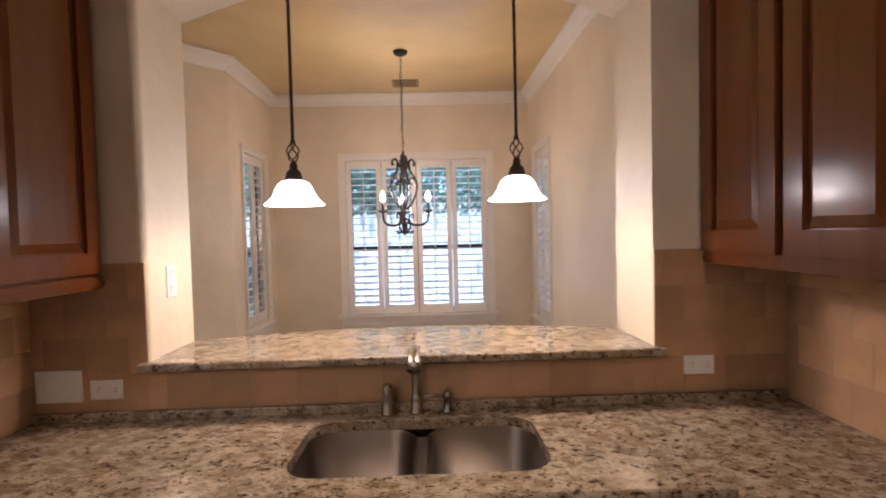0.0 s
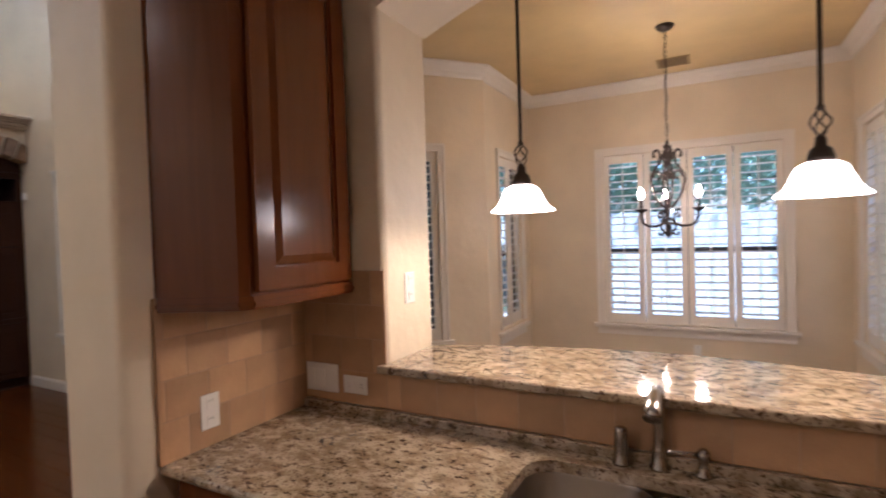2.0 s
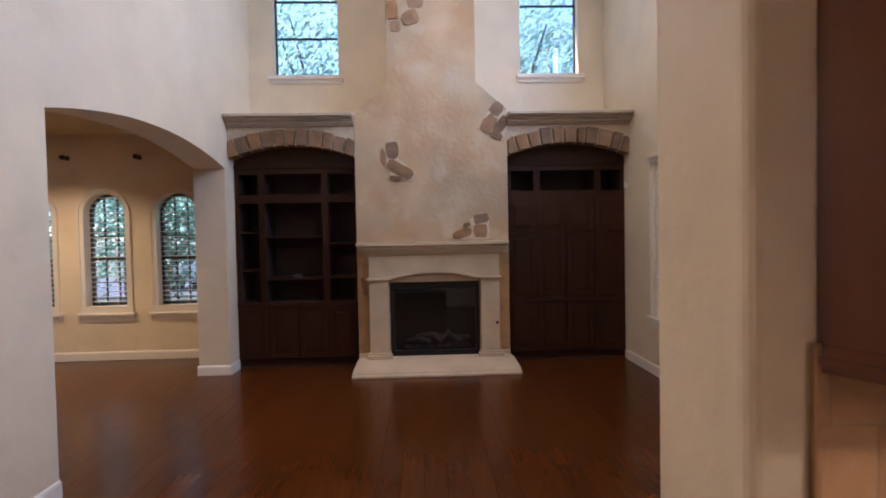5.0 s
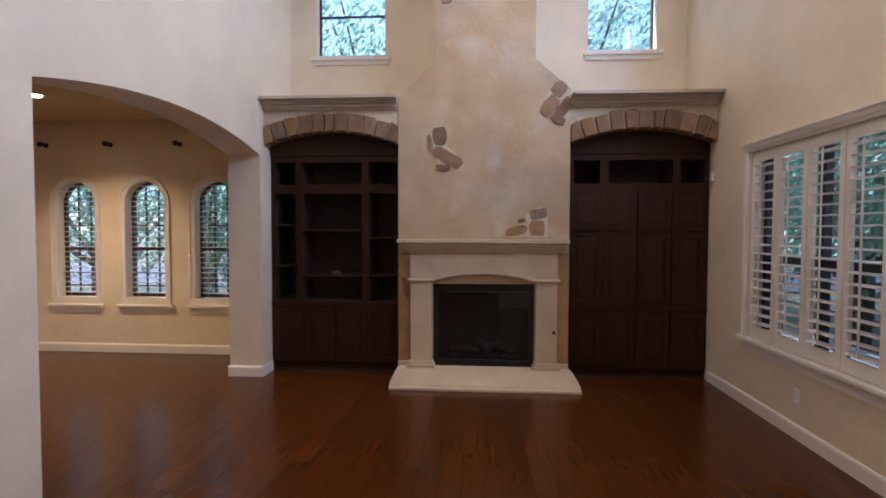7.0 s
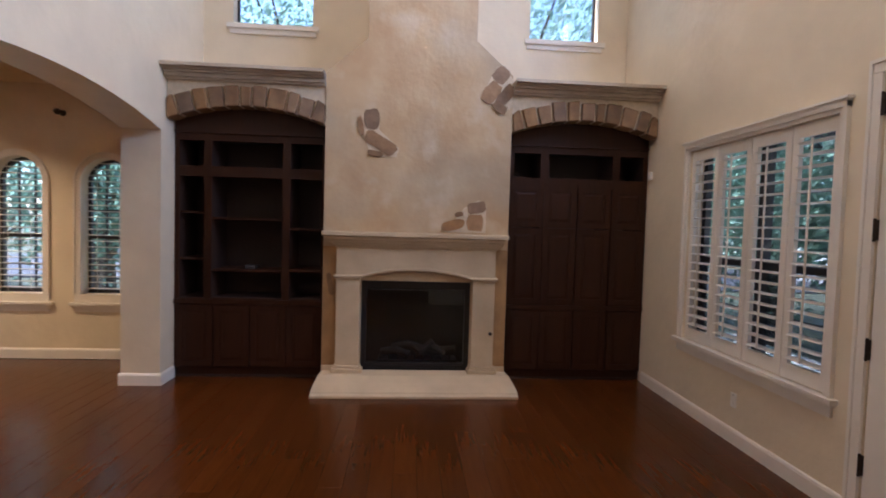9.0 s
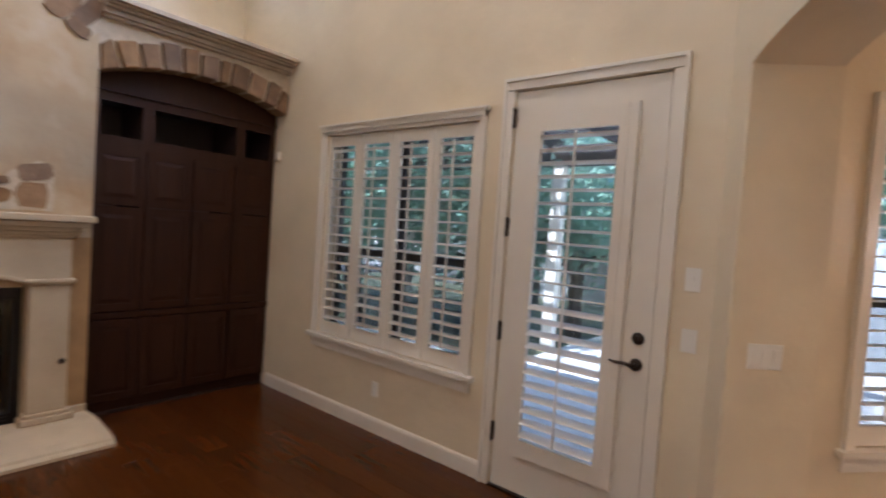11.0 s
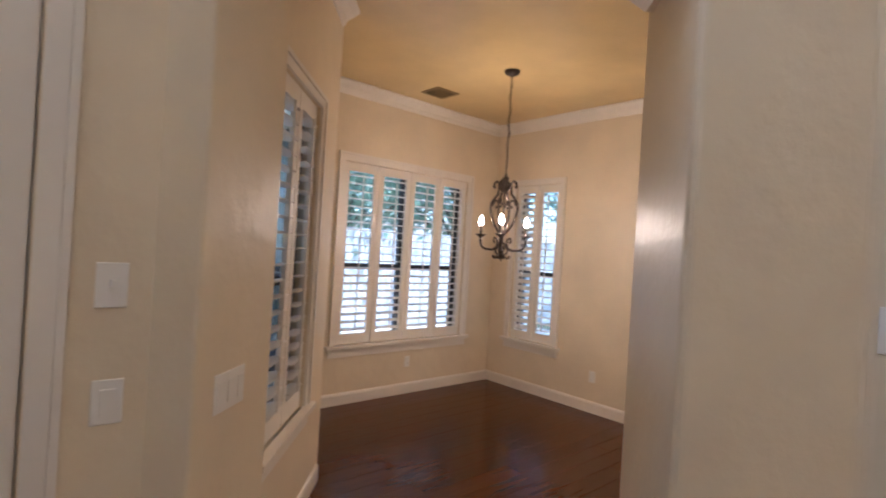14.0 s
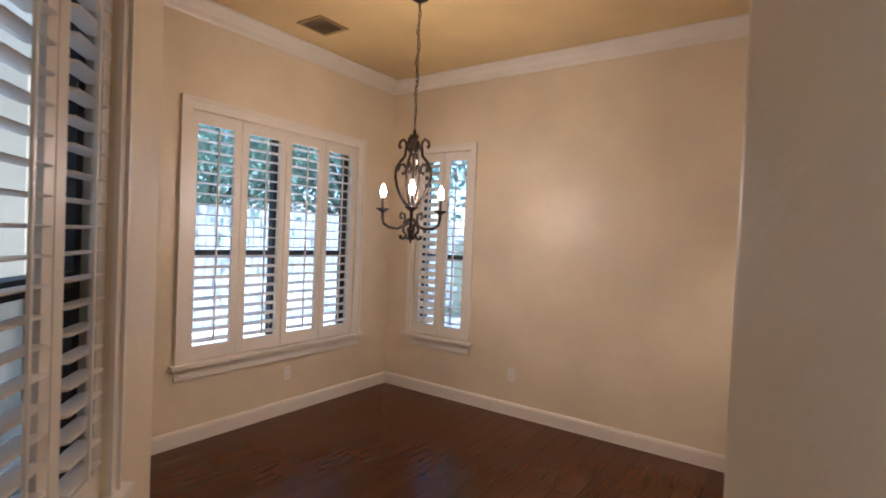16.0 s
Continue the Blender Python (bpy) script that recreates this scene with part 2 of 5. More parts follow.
def lathe(bm, profile, loc=(0, 0, 0), seg=24):
    loc = Vector(loc)
    rings = []
    for r, z in profile:
        rings.append([bm.verts.new(loc + Vector((r * math.cos(2 * math.pi * i / seg), r * math.sin(2 * math.pi * i / seg), z))) for i in range(seg)])
    for a, b in zip(rings, rings[1:]):
        for i in range(seg):
            j = (i + 1) % seg
            bm.faces.new((a[i], a[j], b[j], b[i]))
    for ring in (rings[0], rings[-1]):
        if (ring[0].co - ring[seg // 2].co).length > 1e-4:
            bm.faces.new(ring)


def tube(bm, pts, r, seg=8):
    """A round bar along pts; r is one radius or one for each point."""
    pts = [Vector(p) for p in pts]
    rs = r if isinstance(r, (list, tuple)) else [r] * len(pts)
    up = Vector((0.31, 0.77, 0.55))
    rings = []
    for i, p in enumerate(pts):
        t = (pts[min(i + 1, len(pts) - 1)] - pts[max(i - 1, 0)]).normalized()
        side = t.cross(up)
        if side.length < 0.2:
            side = t.cross(Vector((1, 0, 0)))
        side.normalize()
        up2 = side.cross(t)
        rings.append([bm.verts.new(p + rs[i] * (math.cos(2 * math.pi * k / seg) * side + math.sin(2 * math.pi * k / seg) * up2)) for k in range(seg)])
    for a, b in zip(rings, rings[1:]):
        for k in range(seg):
            j = (k + 1) % seg
            bm.faces.new((a[k], a[j], b[j], b[k]))
    bm.faces.new(rings[0])
    bm.faces.new(rings[-1][::-1])


class Face:
    """A wall's inner face: u metres along it, z up, d metres out of it into the room."""

    def __init__(self, x, y, ux, uy, nx, ny):
        self.o, self.u, self.n = Vector((x, y, 0)), Vector((ux, uy, 0)).normalized(), Vector((nx, ny, 0)).normalized()

    def p(self, u, z, d=0.0):
        return self.o + self.u * u + self.n * d + Vector((0, 0, z))

    def m(self, u, z, d=0.0):
        """The pose whose x runs along the wall and whose -y points into the room."""
        r = Matrix((self.u, -self.n, Vector((0, 0, 1)))).transposed().to_4x4()
        return Matrix.Translation(self.p(u, z, d)) @ r

    def slab(self, bm, pts, d0, d1):
        return extrude(bm, [self.p(u, z, d0) for u, z in pts], self.n * (d1 - d0))

    def bar(self, bm, u0, u1, z0, z1, d0, d1):
        return self.slab(bm, [(u0, z0), (u1, z0), (u1, z1), (u0, z1)], d0, d1)


def wall_with_holes(face, u0, u1, z0, z1, holes, thick):
    """A wall slab with right-angled holes (u0, u1, z0, z1), which do not overlap along u."""
    bm = bmesh.new()
    at = u0
    for a, b, c, d in sorted(holes):
        if a > at:
            face.bar(bm, at, a, z0, z1, -thick, 0)
        if c > z0:
            face.bar(bm, a, b, z0, c, -thick, 0)
        if d < z1:
            face.bar(bm, a, b, d, z1, -thick, 0)
        at = b
    if u1 > at:
        face.bar(bm, at, u1, z0, z1, -thick, 0)
    return bm


def arc(a, b, z, rise, n=24):
    """Points of a flat arch from a to b that springs at z."""
    h = (b - a) / 2
    rad = (h * h + rise * rise) / (2 * rise)
    out = []
    for i in range(n + 1):
        t = a + (b - a) * i / n
        out.append((t, z + math.sqrt(max(rad * rad - (t - a - h) ** 2, 0)) - (rad - rise)))
    return out


def structure(name, bm, material, label, category, bev=0.0, only=None):
    if bev:
        up = [e for e in bm.edges if abs((e.verts[0].co - e.verts[1].co).normalized().z) > 0.9]
        if only:
            up = [e for e in up if (e.verts[0].co.xy - Vector(only)).length < 0.02]
        bmesh.ops.bevel(bm, geom=up, offset=bev, segments=4, affect="EDGES", profile=0.5)
    ob = part(name, bm, material)
    return tagged(ob, label, category, "", "structure")


# ---- the plan ----
CEIL_LOW, CEIL_HIGH = 3.10, 5.6
KY, KE, STUB = 2.06, 1.58, -1.14          # kitchen: bar wall, east wall, stub wall
GN, GS, GW = 3.35, -1.45, -7.28           # great room: north, south, upper west wall
NN, NE, NW = 6.10, 1.46, -1.495           # breakfast nook
SW = -7.25                                # west wall of the far room
XL, XR = -0.73, 1.085                     # bar opening

north = Face(-7.4, GN, 1, 0, 0, -1)
nook_n = Face(NW, NN, 1, 0, 0, -1)
nook_e = Face(NE, NN, 0, -1, -1, 0)
nook_w = Face(NW, 4.80, 0, 1, 1, 0)
diag = Face(-2.474, 3.655, 0.65, 0.76, 0.76, -0.65)
arch_f = Face(-2.709, 3.254, 0.909, -0.869, -0.869, -0.909)
south = Face(-1.2, GS, -1, 0, 0, 1)
far_w = Face(SW, GS, 0, -1, 1, 0)
up_w = Face(GW, GS, 0, 1, 1, 0)
stub_e = Face(STUB, 1.42, 0, 1, 1, 0)
bar_f = Face(STUB, KY, 1, 0, 0, -1)
kit_e = Face(KE, KY, 0, -1, -1, 0)

# floor: one sub-floor; the boards are laid last
bm = bmesh.new()
plan(bm, [(-7.45, -5.85), (-1.45, -5.85), (-1.45, GS - 0.3), (1.75, GS - 0.3), (1.75, NN + 0.19), (NW - 0.15, NN + 0.19), (NW - 0.15, 4.80), (-2.75, 3.66), (-2.75, GN + 0.19), (-7.45, GN + 0.19)], -0.25, -0.012)
structure("floor", bm, FLOORWOOD, "dark red-brown glossy hardwood floor", "floor")

# north wall of the great room with window and door openings
GW_HOLE = (-5.80 + 7.4, -4.235 + 7.4, 0.642, 2.305)
UN = [(x + 7.4, x + 8.5, 3.85, 5.25) for x in (-5.3, -3.95)]
DOOR_HOLE = (-3.975 + 7.4, -3.06 + 7.4, 0.0, 2.46)
structure("wall_north", wall_with_holes(north, 0, 4.60, 0, 3.2, [GW_HOLE, DOOR_HOLE], 0.2), CREAM, "smooth cream plaster wall with window and door openings", "wall")
bm = bmesh.new()
plan(bm, [(-2.80, GN), (-2.71, 3.258), (-2.44, 3.50), (-2.80, 3.58)], 2.41, CEIL_HIGH)
structure("wall_pier_head", bm, CREAM, "cream plaster wall beside the archway", "wall")
structure("wall_north_upper", wall_with_holes(north, 0, 4.60, 3.2, CEIL_HIGH, UN, 0.2), CREAM, "high cream plaster wall with upper windows", "wall")
# corner block between the door wall and the diagonal nook wall, below the arch
bm = bmesh.new()
plan(bm, [(-2.80, GN), (-2.709, 3.254), (-2.385, 3.544), (-2.474, 3.655), (-2.60, 3.765), (-2.9, 3.84), (-2.9, GN + 0.2), (-2.80, GN + 0.2)], 0, 2.41)
plan(bm, [(-2.387, 3.546), (-2.474, 3.655), (-2.60, 3.765), (-2.78, 3.70), (-2.60, 3.36)], 2.41, CEIL_LOW)
structure("wall_pier_1", bm, CREAM, "cream plaster pier beneath the nook archway", "wall", 0.012, (-2.709, 3.254))
# diagonal arch wall above the opening, with its curved soffit
bm = bmesh.new()
L = 1.258
crown = arc(0, L, 2.41, 0.20)
arch_f.slab(bm, [(-0.002, 2.41)] + crown + [(L + 0.07, 2.41), (L + 0.07, CEIL_HIGH), (-0.002, CEIL_HIGH)], -0.43, 0.0)
structure("wall_arch", bm, CREAM, "cream plaster wall over a shallow curved archway", "wall")
# block between kitchen, great room and nook
bm = bmesh.new()
plan(bm, [(STUB, 1.32), (STUB, KY), (XL, KY), (XL, 2.42), (-1.23, 2.42), (-1.427, 2.728), (-1.80, 2.385), (-1.48, 2.065), (-1.48, 1.335)], 0, CEIL_LOW)
structure("wall_pier_2", bm, CREAM, "cream plaster pier with rounded corners between kitchen and nook", "wall", 0.025)
bm = bmesh.new()
plan(bm, [(-1.25, -1.44), (-1.25, 2.42), (-1.465, 2.72), (-1.78, 2.385), (-1.48, 2.065), (-1.48, -1.44)], CEIL_LOW, CEIL_HIGH)
structure("wall_east_upper", bm, CREAM, "high cream plaster wall above the kitchen opening", "wall")
# diagonal nook wall and the two nook side walls
W1 = (0.365, 1.055, 0.63, 2.32)
structure("wall_nook_diagonal", wall_with_holes(diag, 0.0, 1.534, 0, CEIL_LOW, [W1], 0.16), CREAM, "cream plaster wall with a narrow shuttered window", "wall")
W2 = (0.37, 1.00, 0.62, 2.34)
structure("wall_nook_west", wall_with_holes(nook_w, 0.0195, 1.30, 0, CEIL_LOW, [W2], 0.16), CREAM, "cream plaster nook wall with a narrow shuttered window", "wall")
NH = (-0.665 - NW, 0.955 - NW, 0.578, 2.36)
structure("wall_nook_north", wall_with_holes(nook_n, -0.16, NE - NW + 0.16, 0, CEIL_LOW, [NH], 0.2), CREAM, "cream plaster nook wall with a wide shuttered window", "wall")
EH = (NN - 5.77, NN - 5.14, 0.575, 2.36)
structure("wall_nook_east", wall_with_holes(nook_e, 0.0, NN - 2.42, 0, CEIL_LOW, [EH], 0.2), CREAM, "plain cream plaster nook wall with one narrow window", "wall")
# wall between kitchen and nook with the arched bar opening
bm = bmesh.new()
bar_f.bar(bm, XL - STUB, XR - STUB, 0, 1.05, -0.36, 0)
bar_f.bar(bm, XR - STUB, KE - STUB + 0.2, 0, CEIL_LOW, -0.36, 0)
top = arc(XL - STUB, XR - STUB, 2.416, 0.19)
bar_f.slab(bm, [(XL - STUB, CEIL_LOW)] + top + [(XR - STUB, CEIL_LOW)], -0.36, 0)
structure("wall_bar", bm, CREAM, "cream plaster wall with an arched pass-through above the bar", "wall")
# kitchen walls
structure("wall_kitchen_east", wall_with_holes(kit_e, 0.0, KY - GS, 0, CEIL_LOW, [], 0.2), CREAM, "cream plaster kitchen wall", "wall")
# south wall with the wide arch into the far room
bm = bmesh.new()
SA, SB = 3.55 - 1.2, 6.33 - 1.2
pts = [(-3.0, 0), (SA, 0)] + arc(SA, SB, 2.40, 0.17) + [(SB, 0), (6.2, 0), (6.2, CEIL_HIGH), (-3.0, CEIL_HIGH)]
south.slab(bm, pts, -0.36, 0)
structure("wall_south", bm, CREAM, "cream plaster wall with a wide shallow archway", "wall")
# upper west wall with two tall windows
UH = [(-1.13 - GS, -0.265 - GS, 3.75, 5.25), (2.195 - GS, 3.0 - GS, 3.75, 5.25)]
structure("wall_west", wall_with_holes(up_w, -0.1, GN - GS + 0.1, 0, CEIL_HIGH, UH, 0.2), CREAM, "high cream plaster wall with two tall windows", "wall")

# far room beyond the wide arch
AW = [(GS + 4.33, 0.268), (GS + 3.39, 0.268), (GS + 2.455, 0.268)]
bm = bmesh.new()
at = 0.36
for c, h in sorted(AW):
    far_w.bar(bm, at, c - h, 0, 3.0, -0.2, 0)
    far_w.bar(bm, c - h, c + h, 0, 0.72, -0.2, 0)
    half = [(c - h * math.cos(math.pi * i / 16), 1.95 + h * math.sin(math.pi * i / 16)) for i in range(17)]
    far_w.slab(bm, half + [(c + h, 3.0), (c - h, 3.0)], -0.2, 0)
    at = c + h
far_w.bar(bm, at, 4.2, 0, 3.0, -0.2, 0)
structure("wall_far_west", bm, CREAM, "warm cream wall with three arched windows", "wall")
bm = boxes([(SW - 0.2, -1.4, -5.87, -5.67, 0, 3.0), (-1.6, -1.4, -5.67, GS - 0.36, 0, 3.0)])
structure("wall_far", bm, CREAM, "plain warm cream plaster wall", "wall")
bm = boxes([(SW - 0.2, -1.4, -5.87, GS - 0.36, 3.0, 3.15)])
structure("ceiling_far", bm, GOLD, "gold painted ceiling", "ceiling")
# ceilings
structure("ceiling_great", boxes([(-7.6, -1.3, GS - 0.4, GN + 0.4, CEIL_HIGH, CEIL_HIGH + 0.15)]), WHITE_CEIL, "high white ceiling", "ceiling")
structure("ceiling_kitchen", boxes([(-1.9, KE + 0.2, GS - 0.1, KY + 0.1, CEIL_LOW, CEIL_LOW + 0.15)]), WHITE_CEIL, "plain white kitchen ceiling", "ceiling")
bm = bmesh.new()
plan(bm, [(-1.24, 2.3), (NE + 0.2, 2.3), (NE + 0.2, NN + 0.2), (NW - 0.1, NN + 0.2), (NW - 0.1, 4.9), (-2.66, 3.80), (-2.45, 3.53), (-1.53, 2.64)], CEIL_LOW + 0.001, CEIL_LOW + 0.15)
structure("ceiling_nook", bm, GOLD, "gold faux-painted nook ceiling", "ceiling")


# ---- baseboards and crown ----
def run_profile(face, u0, u1, prof, mitre0=0.0, mitre1=0.0):
    """A moulding along a wall: prof is (d, z); mitres lengthen (+) or shorten (-) its outer edge."""
    bm = bmesh.new()
    a = [bm.verts.new(face.p(u0 + mitre0 * d, z, d)) for d, z in prof]
    b = [bm.verts.new(face.p(u1 + mitre1 * d, z, d)) for d, z in prof]
    bm.faces.new(a)
    bm.faces.new(b[::-1])
    for i in range(len(prof)):
        j = (i + 1) % len(prof)
        bm.faces.new((a[j], a[i], b[i], b[j]))
    return bm


BASE = [(0, 0), (0.016, 0), (0.016, 0.092), (0.011, 0.108), (0.004, 0.115), (0, 0.115)]
CROWN = [(0, 2.985), (0.012, 2.985), (0.02, 3.0), (0.028, 3.03), (0.06, 3.06), (0.088, 3.075), (0.10, 3.085), (0.10, 3.099), (0, 3.099)]
for nm, f, a, b, m0, m1 in (
    ("baseboard_north", north, 0.86, 3.385, 0, 0), ("baseboard_door", north, 4.42, 4.60, 0, 0), ("baseboard_diagonal", diag, 0.0, 1.506, 0, 0.37), ("baseboard_nook_west", nook_w, 0, 1.30, -0.37, -1),
    ("baseboard_nook_north", nook_n, 0, NE - NW, 1, -1), ("baseboard_nook_east", nook_e, 0, NN - 2.42, 1, 0), ("baseboard_south", south, -2.78, SA, 0, 0), ("baseboard_pier", south, SB, 6.2 - 0.8, 0, 0),
    ("baseboard_far", far_w, 0.36, 4.2, 0, 0)):
    tagged(part(nm, run_profile(f, a, b, BASE, m0, m1), TRIM), "white painted wooden baseboard", "baseboard", "", "structure")
tagged(part("baseboard_jamb", run_profile(Face(-6.33, GS, 0, -1, 1, 0), -0.016, 0.376, BASE), TRIM), "white painted wooden baseboard", "baseboard", "", "structure")
for nm, f, a, b, m0, m1 in (("crown_diagonal", diag, 0.0, 1.506, 0, 0.37), ("crown_west", nook_w, 0, 1.30, -0.37, -1), ("crown_north", nook_n, 0, NE - NW, 1, -1), ("crown_east", nook_e, 0, NN - 2.42, 1, 0)):
    tagged(part("trim_" + nm, run_profile(f, a, b, CROWN, m0, m1), TRIM), "white painted crown moulding", "crown moulding", "", "structure")


# ---- windows and shutters ----
slat_cache = {}


def slat_mesh(length, width=0.076):
    key = (round(length, 4), width)
    if key not in slat_cache:
        bm = bmesh.new()
        prof = [(width / 2 * math.cos(a), 0.0055 * math.sin(a)) for a in [2 * math.pi * i / 10 for i in range(10)]]
        extrude(bm, [(-length / 2, y, z) for y, z in prof], (length, 0, 0))
        slat_cache[key] = mesh_of("slat", bm, TRIM)
    return slat_cache[key]


def shutter_panel(parent, face, u0, u1, z0, z1, stile, rail0, rail1, tilts, depth=0.028, d=0.0, rod=True, pitch=0.0757):
    """One hinged louvred panel: frame, slats and tilt rod."""
    bm = bmesh.new()
    face.bar(bm, u0, u0 + stile, z0, z1, d, d + depth)
    face.bar(bm, u1 - stile, u1, z0, z1, d, d + depth)
    face.bar(bm, u0 + stile, u1 - stile, z0, z0 + rail0, d, d + depth)
    face.bar(bm, u0 + stile, u1 - stile, z1 - rail1, z1, d, d + depth)
    panel = part("panel", bm, TRIM, parent)
    n = max(1, round((z1 - rail1 - z0 - rail0) / pitch))
    step = (z1 - rail1 - z0 - rail0) / n
    me = slat_mesh(u1 - u0 - 2 * stile - 0.004)
    for i in range(n):
        z = z0 + rail0 + step * (i + 0.5)
        tilt = tilts(i / n) + random.uniform(-1.5, 1.5)
        piece("slat", me, face.m((u0 + u1) / 2, z, d + depth / 2) @ Matrix.Rotation(radians(tilt), 4, "X"), panel)
    if rod:
        bm = bmesh.new()
        face.bar(bm, (u0 + u1) / 2 - 0.006, (u0 + u1) / 2 + 0.006, z0 + rail0 + 0.03, z1 - rail1 - 0.02, d + depth / 2 + 0.038, d + depth / 2 + 0.047)
        part("tilt_rod", bm, TRIM, panel)
    return panel


def window(name, face, hole, thick, casing, sill_z, label, mull=(), sash=True, cap=False, fw=0.05, bars=(), screen=False):
    """A dark sash with glass, set deep in a wall's hole, and the painted casing and sill round it."""
    u0, u1, z0, z1 = hole
    w = thing(name, face.p((u0 + u1) / 2, z0), label, "window", "", "structure")
    bm = bmesh.new()
    d0, d1 = -thick + 0.02, -thick + 0.07
    for a, b, c, e in ((u0, u0 + fw, z0, z1), (u1 - fw, u1, z0, z1), (u0 + fw, u1 - fw, z0, z0 + fw), (u0 + fw, u1 - fw, z1 - fw, z1)):
        face.bar(bm, a, b, c, e, d0, d1)
    for z in bars:
        face.bar(bm, u0 + fw, u1 - fw, z - 0.010, z + 0.010, d0 + 0.01, d1 - 0.005)
    zm = z0 + (z1 - z0) * 0.43
    if sash:
        face.bar(bm, u0 + 0.05, u1 - 0.05, zm - 0.025, zm + 0.025, d0, d1 + 0.01)
    for u in mull:
        face.bar(bm, u - 0.035, u + 0.035, z0 + 0.05, z1 - 0.05, d0 + 0.002, d1 + 0.012)
    part("window_frame", bm, DARKFRAME, w)
    bm = bmesh.new()
    face.bar(bm, u0 + fw - 0.005, u1 - fw + 0.005, z0 + fw - 0.005, z1 - fw + 0.005, d0 + 0.02, d0 + 0.026)
    pane = part("pane", bm, GLASS, w)
    pane.visible_shadow = False
    if screen:
        bm = bmesh.new()
        face.bar(bm, u0 + fw - 0.004, u1 - fw + 0.004, z0 + fw - 0.004, zm - 0.02, d0 + 0.004, d0 + 0.006)
        net = part("insect_screen", bm, SCREEN, w, "fine dark insect screen")
        net.visible_shadow = False
    if casing:
        bm = bmesh.new()
        c = casing
        for k, (a, b) in enumerate(((0.0, c), (c - 0.022, c))):
            d = (0.016, 0.028)[k]
            e = (0.0, 0.016)[k]
            face.bar(bm, u0 - b, u0 - a, z0, z1 + a, e, d)
            face.bar(bm, u1 + a, u1 + b, z0, z1 + a, e, d)
            face.bar(bm, u0 - b, u1 + b, z1 + a, z1 + b, e, d)
        if cap:
            for k, (e, g) in enumerate(((0.03, 0.032), (0.012, 0.039), (0.016, 0.047))):
                z = z1 + c - 0.035 + (0.0, 0.03, 0.042)[k]
                face.bar(bm, u0 - c - 0.01 * k, u1 + c + 0.01 * k, z, z + e, 0, g)
        part("casing", bm, TRIM, w)
        bm = bmesh.new()
        face.bar(bm, u0 - c - 0.035, u1 + c + 0.035, sill_z - 0.03, sill_z, -0.01, 0.055)
        face.bar(bm, u0 - c - 0.02, u1 + c + 0.02, sill_z - 0.045, sill_z - 0.03, -0.01, 0.035)
        face.bar(bm, u0 - c, u1 + c, sill_z - 0.115, sill_z - 0.045, 0, 0.018)
        part("window_sill", bm, TRIM, w)
    return w


def shutters(face, hole, n, label, tilts, group="window shutters"):
    u0, u1, z0, z1 = hole
    s = thing("window_shutter", face.p((u0 + u1) / 2, z0), label, "shutter", group)
    w = (u1 - u0) / n
    for i in range(n):
        shutter_panel(s, face, u0 + w * i + 0.004, u0 + w * (i + 1) - 0.004, z0 + 0.004, z1 - 0.004, 0.055, 0.10, 0.085, tilts[i], d=-0.045)
    return s


def flat(base, change=0.0, at=0.4):
    return lambda f: base + (change if f < at else 0.0)


window("window_1", nook_n, NH, 0.2, 0.08, 0.578, "wide window with white casing and dark sash", ((NH[0] + NH[1]) / 2,))
shutters(nook_n, NH, 4, "white four-panel louvred shutters, half open", [flat(-3, 15), flat(-2, 13), flat(-3, 11), flat(-3, 10)])
window("window_2", nook_e, EH, 0.2, 0.065, 0.575, "narrow window with white casing beside the corner")
shutters(nook_e, EH, 2, "white two-panel louvred shutters, one nearly shut", [flat(36), flat(4)])
window("window_3", nook_w, W2, 0.16, 0.065, 0.59, "narrow window with white casing")
shutters(nook_w, W2, 2, "white two-panel louvred shutters, open", [flat(-4), flat(-4)])
window("window_4", diag, W1, 0.16, 0.065, 0.63, "narrow window with white casing in the diagonal wall", screen=True)
shutters(diag, W1, 2, "white two-panel louvred shutters, open", [flat(-3), flat(-3)])
window("window_5", north, GW_HOLE, 0.2, 0.06, 0.642, "wide window with moulded white casing and dark sash", ((GW_HOLE[0] + GW_HOLE[1]) / 2,), True, True, bars=(1.0, 1.88), screen=True)
shutters(north, GW_HOLE, 4, "white four-panel louvred shutters, open", [flat(-4, 10, 0.5)] * 4)
for i, h in enumerate(UH):
    window("window_%d" % (6 + i), up_w, h, 0.2, 0.0, 3.75, "tall dark-framed window high in the wall", (), False, fw=0.02, bars=((4.30, 4.80), (4.74,))[i])
    bm = bmesh.new()
    up_w.bar(bm, h[0] - 0.055, h[1] + 0.07, 3.70, 3.75, -0.01, 0.06)
    up_w.bar(bm, h[0] - 0.03, h[1] + 0.04, 3.65, 3.70, 0.0, 0.025)
    tagged(part("trim_sill_%d" % i, bm, TRIM), "white painted window sill", "sill", "", "structure")
for i, h in enumerate(UN):
    window("window_%d" % (12 + i), north, h, 0.2, 0.0, 3.85, "tall dark-framed window high in the wall", (), False)
    day = new("window_daylight", bpy.data.lights.new("window_daylight", "AREA"))
    day.data.shape, day.data.size, day.data.size_y = "RECTANGLE", 1.05, 1.35
    day.data.energy, day.data.color = 24, (0.62, 0.80, 1.0)
    day.matrix_world = look(north.p((h[0] + h[1]) / 2, 4.55, -0.22), north.p((h[0] + h[1]) / 2, 4.35, 2.0))


